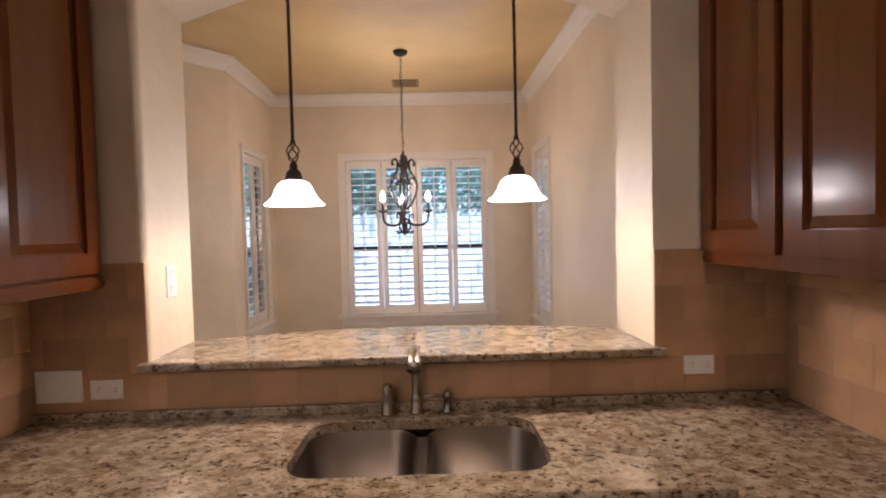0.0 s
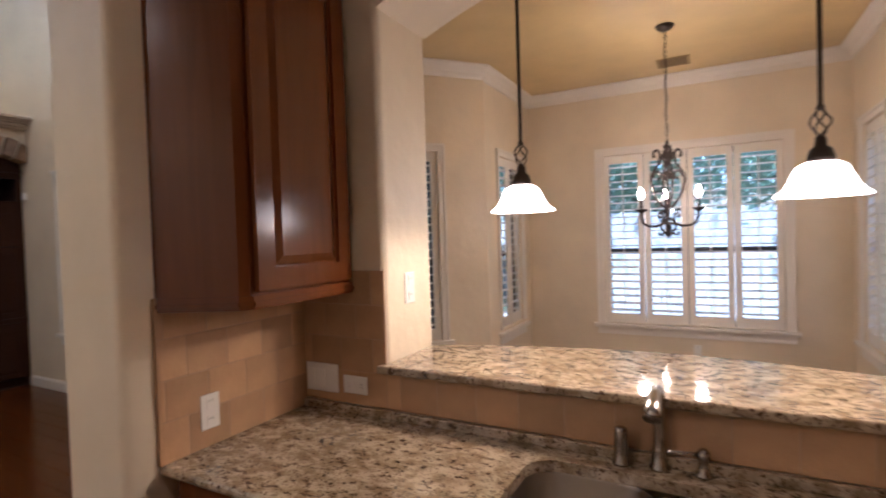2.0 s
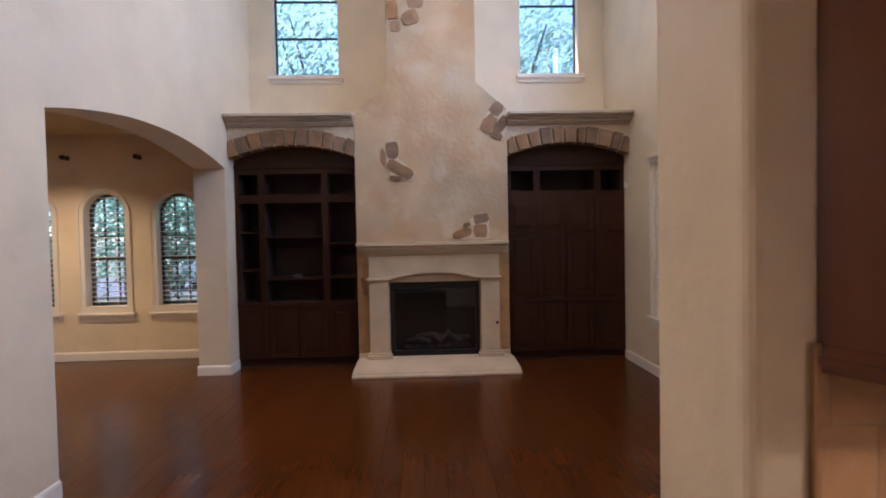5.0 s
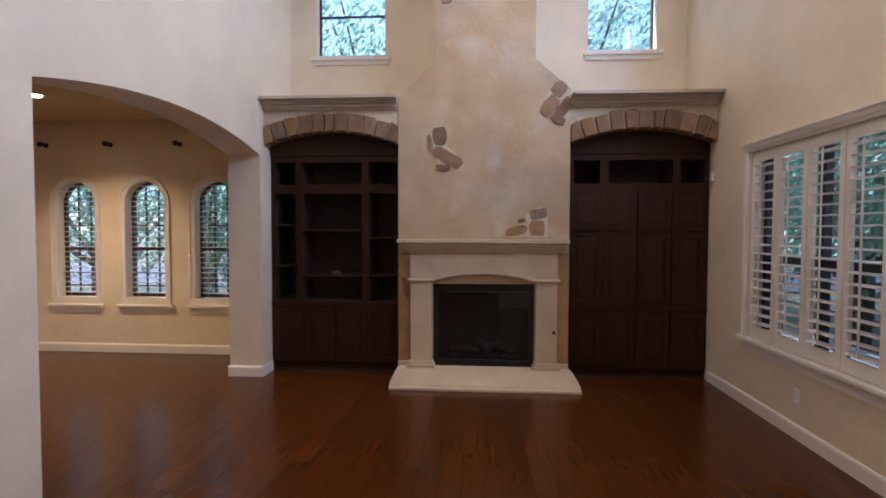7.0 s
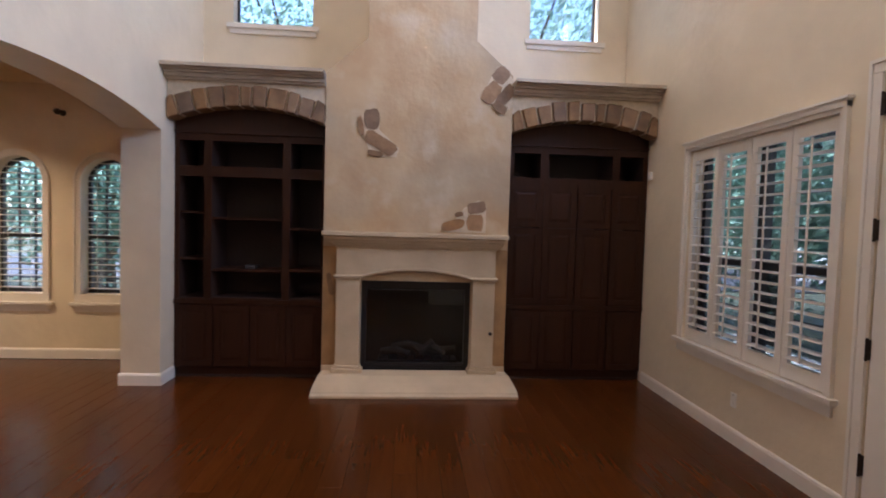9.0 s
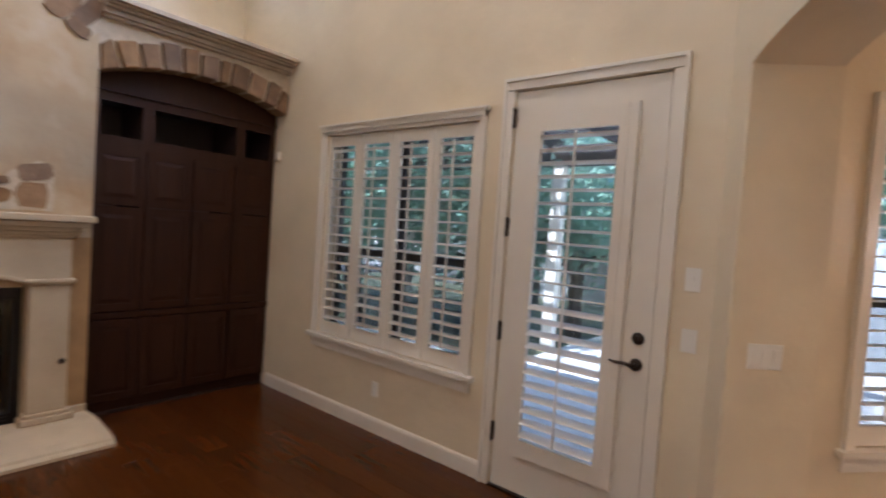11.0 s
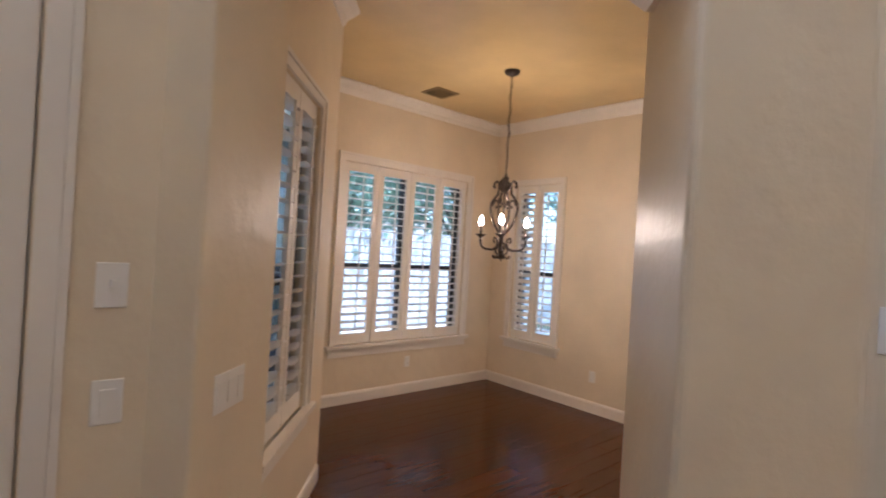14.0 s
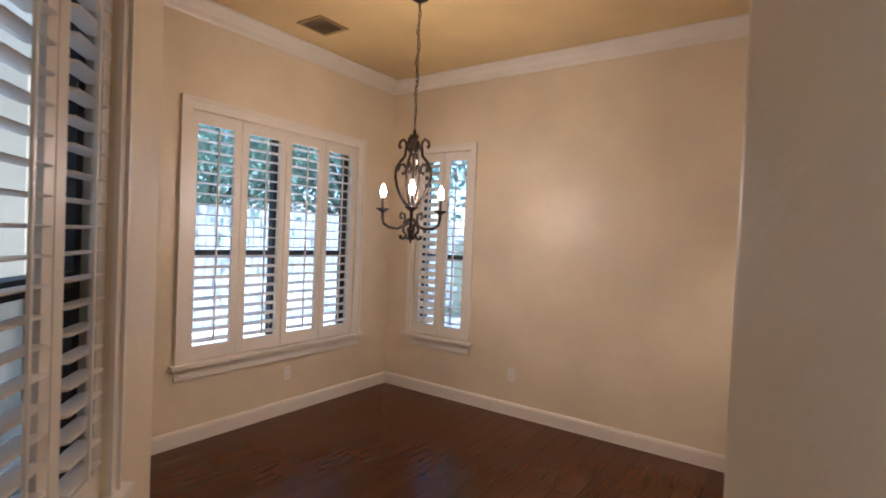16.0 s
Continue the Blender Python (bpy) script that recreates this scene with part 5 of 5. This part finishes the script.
# ---- arched windows and fittings of the far room ----
def arched_window(i, c, h):
    w = thing("window_%d" % (8 + i), far_w.p(c, 0.72), "arched window with white casing and blinds", "window", "", "structure")
    f = far_w

    def hoop(r0, r1, d0, d1, material, name, z0=0.72):
        bm = bmesh.new()
        outer = [(c - r1, z0)] + [(c - r1 * math.cos(math.pi * k / 20), 1.95 + r1 * math.sin(math.pi * k / 20)) for k in range(21)] + [(c + r1, z0)]
        inner = [(c - r0, z0)] + [(c - r0 * math.cos(math.pi * k / 20), 1.95 + r0 * math.sin(math.pi * k / 20)) for k in range(21)] + [(c + r0, z0)]
        for k in range(len(outer) - 1):
            f.slab(bm, [outer[k], outer[k + 1], inner[k + 1], inner[k]], d0, d1)
        return part(name, bm, material, w)
    hoop(h, h + 0.07, 0, 0.018, TRIM, "casing")
    hoop(h + 0.052, h + 0.07, 0.018, 0.03, TRIM, "back_band")
    hoop(h - 0.03, h, -0.17, -0.12, DARKFRAME, "window_frame")
    bm = bmesh.new()
    f.bar(bm, c - h + 0.03, c + h - 0.03, 1.33, 1.37, -0.17, -0.12)
    for u in (c - 0.085, c + 0.085):
        f.bar(bm, u - 0.008, u + 0.008, 0.72, 1.95 + math.sqrt((h - 0.03) ** 2 - 0.085 ** 2), -0.165, -0.145)
    for z in (1.03, 1.65):
        f.bar(bm, c - h + 0.03, c + h - 0.03, z - 0.008, z + 0.008, -0.165, -0.145)
    f.bar(bm, c - h, c + h, 0.72, 0.76, -0.17, -0.12)
    part("muntin", bm, DARKFRAME, w)
    bm = bmesh.new()
    f.slab(bm, [(c - h + 0.02, 0.74)] + [(c - (h - 0.02) * math.cos(math.pi * k / 20), 1.95 + (h - 0.02) * math.sin(math.pi * k / 20)) for k in range(21)] + [(c + h - 0.02, 0.74)], -0.158, -0.153)
    p = part("pane", bm, GLASS, w)
    p.visible_shadow = False
    bm = bmesh.new()
    f.bar(bm, c - h - 0.11, c + h + 0.11, 0.60, 0.63, -0.01, 0.05)
    f.bar(bm, c - h - 0.07, c + h + 0.07, 0.525, 0.60, 0.0, 0.018)
    f.bar(bm, c - h - 0.07, c + h + 0.07, 0.63, 0.72, 0.0, 0.018)
    part("window_sill", bm, TRIM, w)
    bl = thing("window_blind", far_w.p(c, 0.72), "white horizontal slat blind, open, in an arched window", "blind", "blinds in the arched windows")
    z = 0.78
    while z < 1.95 + h - 0.03:
        half = h - 0.035 if z < 1.95 else math.sqrt(max((h - 0.03) ** 2 - (z - 1.95) ** 2, 0.0001))
        if half > 0.04:
            piece("slat", slat_mesh(round(half * 2, 2), 0.05), f.m(c, z, -0.06) @ Matrix.Rotation(radians(-4), 4, "X"), bl)
        z += 0.066
    bm = bmesh.new()
    for u in (c - 0.12, c + 0.12):
        f.bar(bm, u - 0.002, u + 0.002, 0.74, 1.95 + math.sqrt((h - 0.03) ** 2 - 0.12 ** 2), -0.03, -0.028)
    part("cord", bm, TRIM, bl)


for i, (c, h) in enumerate(AW):
    arched_window(i, c, h)
for y in (-4.72, -3.84, -2.91):
    k = thing("curtain_bracket", (SW, y, 2.69), "dark bronze curtain rod bracket on the wall", "bracket", "curtain brackets")
    bm = bmesh.new()
    lathe(bm, [(0.034, 0), (0.034, 0.008), (0.014, 0.02), (0.012, 0.06), (0.03, 0.075), (0.036, 0.095), (0.024, 0.12), (0.006, 0.13)], (0, 0, 0), 14)
    bmesh.ops.transform(bm, matrix=Matrix.Translation((SW, y, 2.69)) @ Matrix.Rotation(radians(90), 4, "Y"), verts=bm.verts)
    part("holder", bm, BRONZE, k, smooth=True)
    bm = bmesh.new()
    tube(bm, [(SW + 0.09, y - 0.01, 2.69), (SW + 0.10, y + 0.07, 2.685)], [0.02, 0.016])
    part("knob", bm, BRONZE, k, smooth=True)


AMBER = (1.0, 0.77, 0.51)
HONEY = (1.0, 0.74, 0.38)


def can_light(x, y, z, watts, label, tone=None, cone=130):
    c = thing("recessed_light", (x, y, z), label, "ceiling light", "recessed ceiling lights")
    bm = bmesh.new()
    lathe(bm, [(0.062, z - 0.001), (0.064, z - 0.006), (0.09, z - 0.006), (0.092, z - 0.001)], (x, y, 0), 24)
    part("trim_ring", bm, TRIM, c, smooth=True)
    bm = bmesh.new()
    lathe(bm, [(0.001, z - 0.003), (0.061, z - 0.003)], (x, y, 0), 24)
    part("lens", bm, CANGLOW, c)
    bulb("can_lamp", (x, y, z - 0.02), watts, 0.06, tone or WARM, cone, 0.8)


can_light(-6.04, -3.74, 3.0, 66, "lit recessed ceiling light in the far room", HONEY)
can_light(-4.4, -3.74, 3.0, 42, "lit recessed ceiling light in the far room", HONEY)
# Four unseen fill lamps added to the high ceiling to warm the walls.
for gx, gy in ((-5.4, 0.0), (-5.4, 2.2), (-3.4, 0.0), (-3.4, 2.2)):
    can_light(gx, gy, CEIL_HIGH, 17.5, "added unseen fill light in the tall room ceiling", AMBER, 160)
can_light(0.95, 0.65, CEIL_LOW, 7.5, "lit recessed ceiling light in the kitchen")
can_light(-1.5, -0.7, CEIL_LOW, 27, "lit recessed ceiling light in the kitchen", WARM, 165)

# ---- backsplash tiles ----
def tiles(face, u0, u1, z0, z1, rows, name, offset, skip=()):
    """Separate travertine tiles in running bond over a grout bed."""
    g = 0.0016
    bm = bmesh.new()
    face.bar(bm, u0, u1, z0, z1, 0.0, 0.0090)
    bed = tagged(part(name, bm, GROUT), "tumbled travertine tile backsplash with sandy grout", "backsplash", "", "structure")
    meshes = {}
    h = (z1 - z0) / rows
    for r in range(rows):
        w = 0.152
        u = u0 - (offset + 0.5 * (r % 2)) * w
        while u < u1 - 0.004:
            a, b = max(u, u0) + g / 2, min(u + w, u1) - g / 2
            if b - a > 0.01:
                key = (round(b - a, 3), round(h, 4))
                if key not in meshes:
                    t = bmesh.new()
                    box(t, -key[0] / 2, key[0] / 2, -0.010, -0.004, -h / 2 + g / 2, h / 2 - g / 2)
                    bmesh.ops.bevel(t, geom=[e for e in t.edges if all(v.co.y < -0.009 for v in e.verts)], offset=0.0015, segments=1, affect="EDGES")
                    meshes[key] = mesh_of("tile", t, TILE)
                piece("tile", meshes[key], face.m((a + b) / 2, z0 + h * (r + 0.5), 0.0), bed)
            u += w


tiles(bar_f, 0.0, XL - STUB, CT + 0.03, 1.44, 4, "backsplash_1", 0.2)
tiles(bar_f, XL - STUB, XR - STUB, CT + 0.03, 1.05, 1, "backsplash_2", 0.6)
tiles(bar_f, XR - STUB, KE - STUB, CT + 0.03, 1.44, 4, "backsplash_3", 0.3)
tiles(stub_e, 0.01, KY - 1.42 - 0.011, CT, 1.40, 4, "backsplash_4", 0.4)
tiles(Face(KE, KY - 0.011, 0, -1, -1, 0), 0.0, 1.9, CT, 1.44, 4, "backsplash_5", 0.1)
bm = boxes([(STUB - 0.0, STUB + 0.014, 1.418, 1.43, CT, 1.40)], 0.003)
tagged(part("trim_tile_edge", bm, TILE), "narrow travertine edge tile", "tile trim", "", "structure")

# ---- outside ----
GRASS = mat("dry lawn", (0.10, 0.11, 0.06), 0.9, vary=0.4, scale=3, bump=0.6, bump_scale=80)
PATIO = mat("pale concrete paving", (0.66, 0.63, 0.58), 0.8, vary=0.15, scale=2, bump=0.2, bump_scale=40)
FENCE = mat("weathered fence boards", (0.50, 0.53, 0.55), 0.85, vary=0.3, scale=6, bump=0.3)
DARKFENCE = mat("grey weathered boards", (0.27, 0.265, 0.25), 0.9, vary=0.35, scale=6, bump=0.3)
BARK = mat("grey-brown bark", (0.10, 0.08, 0.06), 0.9, vary=0.4, scale=14, bump=0.8, bump_scale=30)
LEAF = mat("green leaves", (0.12, 0.18, 0.135), 0.45, vary=0.5, scale=1.5)
leaf_nt = LEAF.node_tree
leaf_tr, leaf_mix = leaf_nt.nodes.new("ShaderNodeBsdfTranslucent"), leaf_nt.nodes.new("ShaderNodeMixShader")
leaf_tr.inputs[0].default_value = (0.34, 0.52, 0.40, 1)
leaf_mix.inputs[0].default_value = 0.6
leaf_nt.links.new(leaf_nt.nodes["Principled BSDF"].outputs[0], leaf_mix.inputs[1])
leaf_nt.links.new(leaf_tr.outputs[0], leaf_mix.inputs[2])
leaf_nt.links.new(leaf_mix.outputs[0], leaf_nt.nodes["Material Output"].inputs[0])
PERGOLA = mat("dark stained pergola beams", (0.06, 0.05, 0.045), 0.7, vary=0.2, scale=8)
CARPAINT = mat("white car paint", (0.75, 0.77, 0.80), 0.2, vary=0.02, scale=2, coat=0.6)
RUBBER = mat("black rubber", (0.02, 0.02, 0.02), 0.8, vary=0.2)
tagged(part("ground", boxes([(-400, 400, -400, 400, -0.45, -0.27)]), GRASS), "lawn around the house", "ground", "", "structure")
tagged(part("pavement_patio", boxes([(-9.5, -5.6, 3.6, 6.3, -0.26, -0.06), (-5.6, -1.9, 3.6, 10.4, -0.26, -0.06)]), PATIO), "pale sunlit concrete patio", "pavement", "", "structure")
# Extra paving, added to throw light up onto the nook's shutter slats.
tagged(part("pavement_bounce", boxes([(-1.9, 6.0, 6.31, 10.1, -0.26, -0.06)]), PATIO), "pale paving added outside the nook to bounce light", "pavement", "", "structure")
ASPHALT = mat("worn asphalt", (0.07, 0.07, 0.072), 0.85, vary=0.2, scale=4, bump=0.3, bump_scale=60)
tagged(part("road", boxes([(-26, -17, -60, 60, -0.262, -0.22)]), ASPHALT), "grey street in front of the house", "road", "", "structure")


def tree(x, y, height, spread, seed, leaves=900, base=-0.27):
    r = random.Random(seed)
    t = thing("tree", (x, y, base), "leafy green tree with a forked grey trunk", "tree", "garden trees")
    bm = bmesh.new()
    th = height * 0.45
    tops = []
    bend = r.uniform(-0.3, 0.3)
    tube(bm, [(x, y, base), (x + bend * 0.3, y, base + th * 0.4), (x + bend, y + bend * 0.4, base + th)], [0.17, 0.13, 0.10], 9)
    for k in range(7):
        a = r.uniform(0, 6.28)
        z0 = base + th * r.uniform(0.55, 1.0)
        rr = spread * r.uniform(0.5, 0.95)
        tip = Vector((x + bend + rr * math.cos(a), y + rr * math.sin(a), z0 + height * r.uniform(0.15, 0.45)))
        s = Vector((x + bend * 0.8, y + bend * 0.3, z0))
        tube(bm, [s, s.lerp(tip, 0.5) + Vector((0, 0, -0.15)), tip], [0.07, 0.045, 0.015], 6)
        tops.append(tip)
        tops.append(s.lerp(tip, 0.6))
    tops.append(Vector((x, y, base + height * 0.85)))
    part("trunk", bm, BARK, t)
    verts, faces = [], []
    for _ in range(leaves):
        c = r.choice(tops) + Vector((r.gauss(0, 1), r.gauss(0, 1), r.gauss(0, 0.75))) * spread * 0.3
        n = Vector((r.uniform(-1, 1), r.uniform(-1, 1), r.uniform(-0.3, 1))).normalized()
        u = n.orthogonal().normalized()
        v = n.cross(u)
        s = r.uniform(0.04, 0.10)
        k = len(verts)
        verts += [c - u * s, c + v * s * 0.55 + n * 0.02, c + u * s, c - v * s * 0.55 + n * 0.02]
        faces.append((k, k + 1, k + 2, k + 3))
    me = bpy.data.meshes.new("crown")
    me.from_pydata([tuple(v) for v in verts], [], faces)
    me.materials.append(LEAF)
    crown_ob = new("crown", me)
    crown_ob.parent = t
    crown_ob.location = -Vector((x, y, base))
    return t


k = 0
for x, y, h, s in ((-8.5, 12, 6, 2.4), (-5.5, 13.5, 7, 2.6), (-3.0, 12.5, 6, 2.4), (-1.0, 14, 7, 2.6), (1.5, 12.5, 6, 2.4), (4, 14, 7, 2.6), (6.5, 12, 6, 2.4),
                   (-11.5, -0.8, 8.5, 2.6), (-11.2, 2.2, 8.5, 2.6), (-12.5, 4.8, 8, 2.6), (-12.0, -3.2, 6.5, 2.4), (-12.5, -5.6, 6.5, 2.4), (-11, -8.5, 7, 2.4),
                   (5.5, 4.5, 6, 2.2), (5.8, 7.5, 6, 2.2), (-11.5, 8.5, 6, 2.4), (-9.5, 7.0, 4.2, 1.9), (-8.2, 9.0, 4.6, 2.0), (-13.5, 0.8, 10, 3.0), (-14, -2.2, 10, 3.0), (-13.8, 3.6, 10, 3.0), (-6.2, 9.4, 4.0, 1.6), (-10.6, -4.4, 3.8, 1.5), (-11.0, -6.8, 4.2, 1.6), (-15.5, -4.0, 7, 2.6), (-15, -7.5, 7, 2.6), (-30, -3, 9, 3.2), (-30, -9, 9, 3.2), (-30, -15, 9, 3.2), (-29, 2, 9, 3.2), (-16, -11, 7, 2.6)):
    k += 1
    tree(x, y, h, s, 100 + k, 8000 if y > 11 or (y > 6.5 and x < -6) else 2400 if x > -13 and y < -3 else 3600)


def board_fence(x0, x1, y, top, material, label):
    f = thing("board_fence", ((x0 + x1) / 2, y, -0.27), label, "fence")
    bm = bmesh.new()
    box(bm, -0.065, 0.065, -0.01, 0.01, 0, top)
    me = mesh_of("board", bm, material)
    n = int((x1 - x0) / 0.14)
    for i in range(n):
        piece("board", me, Matrix.Translation((x0 + 0.14 * i, y, -0.27)), f)
    part("rail", boxes([(x0, x1, y + 0.012, y + 0.05, 0.1, 0.2), (x0, x1, y + 0.012, y + 0.05, top - 0.8, top - 0.7)]), material, f)


board_fence(-14, -2.3, 14.6, 1.5, DARKFENCE, "grey weathered board fence behind the garden")
board_fence(-2.2, 9, 10.2, 2.15, FENCE, "pale weathered board fence behind the nook")
STUCCO = mat("pale stucco", (0.66, 0.63, 0.58), 0.85, vary=0.1, scale=3, bump=0.3, bump_scale=30)
nb = thing("garden_wall", (-2, 17.0, -0.27), "pale sunlit stucco wall behind the garden trees", "wall")
part("panel", boxes([(-22, 16, 17.0, 17.3, -0.27, 2.6)]), STUCCO, nb)
part("coping", boxes([(-22.05, 16.05, 16.95, 17.35, 2.6, 2.7)], 0.02), STUCCO, nb)


def pergola():
    p = thing("pergola", (-5.7, 5.7, -0.06), "dark pergola with slatted roof over the patio", "pergola")
    for x in (-8.6, -5.68, -2.7):
        part("post", boxes([(x - 0.08, x + 0.08, 7.32, 7.48, -0.06, 2.62)], 0.005), TRIM, p, "white pergola post")
    part("beam", boxes([(-9.0, -2.4, 7.30, 7.50, 2.62, 2.90)]), PERGOLA, p)
    bm = bmesh.new()
    box(bm, -0.02, 0.02, -2.1, 2.1, -0.09, 0.09)
    me = mesh_of("rafter", bm, PERGOLA)
    for i in range(7):
        piece("rafter", me, Matrix.Translation((-8.8 + 0.98 * i, 5.72, 2.99)), p)
    bm = bmesh.new()
    box(bm, -3.2, 3.2, -0.025, 0.025, -0.02, 0.02)
    me = mesh_of("slat", bm, PERGOLA)
    for i in range(30):
        piece("slat", me, Matrix.Translation((-5.8, 3.75 + 0.135 * i, 3.10)), p)


pergola()


def patio_bench(x, y):
    b = thing("garden_bench", (x, y, -0.06), "low pale stone bench on the patio", "bench")
    part("seat", boxes([(x - 0.6, x + 0.6, y - 0.2, y + 0.2, 0.32, 0.40)], 0.02), PATIO, b)
    for s in (-0.42, 0.42):
        part("leg", boxes([(x + s - 0.08, x + s + 0.08, y - 0.16, y + 0.16, -0.06, 0.32)], 0.01), PATIO, b)


patio_bench(-4.7, 8.7)


def car(x, y):
    c = thing("parked_car", (x, y, -0.22), "white parked car in the street", "car")
    g = -0.22
    bm = bmesh.new()
    prof = [(-2.2, 0.35), (-2.25, 0.75), (-2.1, 0.95), (-1.4, 1.02), (2.0, 1.02), (2.2, 0.9), (2.25, 0.4), (2.0, 0.3), (-2.0, 0.3)]
    extrude(bm, [(x - 0.9, y + a, g + b) for a, b in prof], (1.8, 0, 0))
    bevel(bm, 0.05, 2)
    part("body", bm, CARPAINT, c)
    bm = bmesh.new()
    prof = [(-1.3, 1.0), (-0.7, 1.55), (1.7, 1.6), (2.05, 1.0)]
    extrude(bm, [(x - 0.78, y + a, g + b) for a, b in prof], (1.56, 0, 0))
    bevel(bm, 0.05, 2)
    part("roof", bm, CARPAINT, c)
    for a, b in ((-0.75, 0.35), (0.45, 1.55)):
        bm = bmesh.new()
        extrude(bm, [(x + 0.775, y + a - (0.25 if a < 0 else 0), g + 1.06), (x + 0.775, y + b, g + 1.06), (x + 0.775, y + b, g + 1.45), (x + 0.775, y + a + 0.1, g + 1.45)], (0.02, 0, 0))
        part("window", bm, SLOT, c)
    for a in (-1.4, 1.4):
        for s in (-0.86, 0.86):
            bm = bmesh.new()
            lathe(bm, [(0.05, -0.1), (0.2, -0.1), (0.33, -0.08), (0.33, 0.08), (0.2, 0.1), (0.05, 0.1)], (0, 0, 0), 20)
            bmesh.ops.transform(bm, matrix=Matrix.Translation((x + s, y + a, g + 0.33)) @ Matrix.Rotation(radians(90), 4, "Y"), verts=bm.verts)
            part("wheel", bm, RUBBER, c)


car(-19.5, -6.6)

# ---- floor boards, laid along the great room's length ----
floor_ob = bpy.data.objects["floor"]
board_meshes = {}


def boards(x0, x1, y0, y1, seed, nook=False):
    r = random.Random(seed)
    w = 0.15
    y = y0
    while y < y1 - 0.005:
        b = min(y + w, y1)
        if nook:
            x0 = max(min(y - 6.27, -1.47), -2.56)
        x = x0 - r.uniform(0, 1.2)
        while x < x1:
            ln = r.choice((0.9, 1.2, 1.5, 1.8))
            a, e = max(x, x0), min(x + ln, x1)
            if e - a > 0.02:
                key = (round(e - a, 2), round(b - y, 3))
                if key not in board_meshes:
                    t = bmesh.new()
                    box(t, -key[0] / 2 + 0.0006, key[0] / 2 - 0.0006, -key[1] / 2 + 0.0008, key[1] / 2 - 0.0008, -0.012, 0.0)
                    bmesh.ops.bevel(t, geom=[q for q in t.edges if all(v.co.z > -0.001 for v in q.verts)], offset=0.0012, segments=1, affect="EDGES")
                    board_meshes[key] = mesh_of("board", t, FLOORWOOD)
                piece("board", board_meshes[key], Matrix.Translation(((a + e) / 2, (y + b) / 2, r.uniform(-0.0004, 0.0004))), floor_ob)
            x += ln
        y = b


boards(-7.2, 1.5, GS, GN, 11)
boards(-2.5, 1.45, GN, NN, 13, True)
boards(-7.2, -1.5, -5.7, GS, 12)
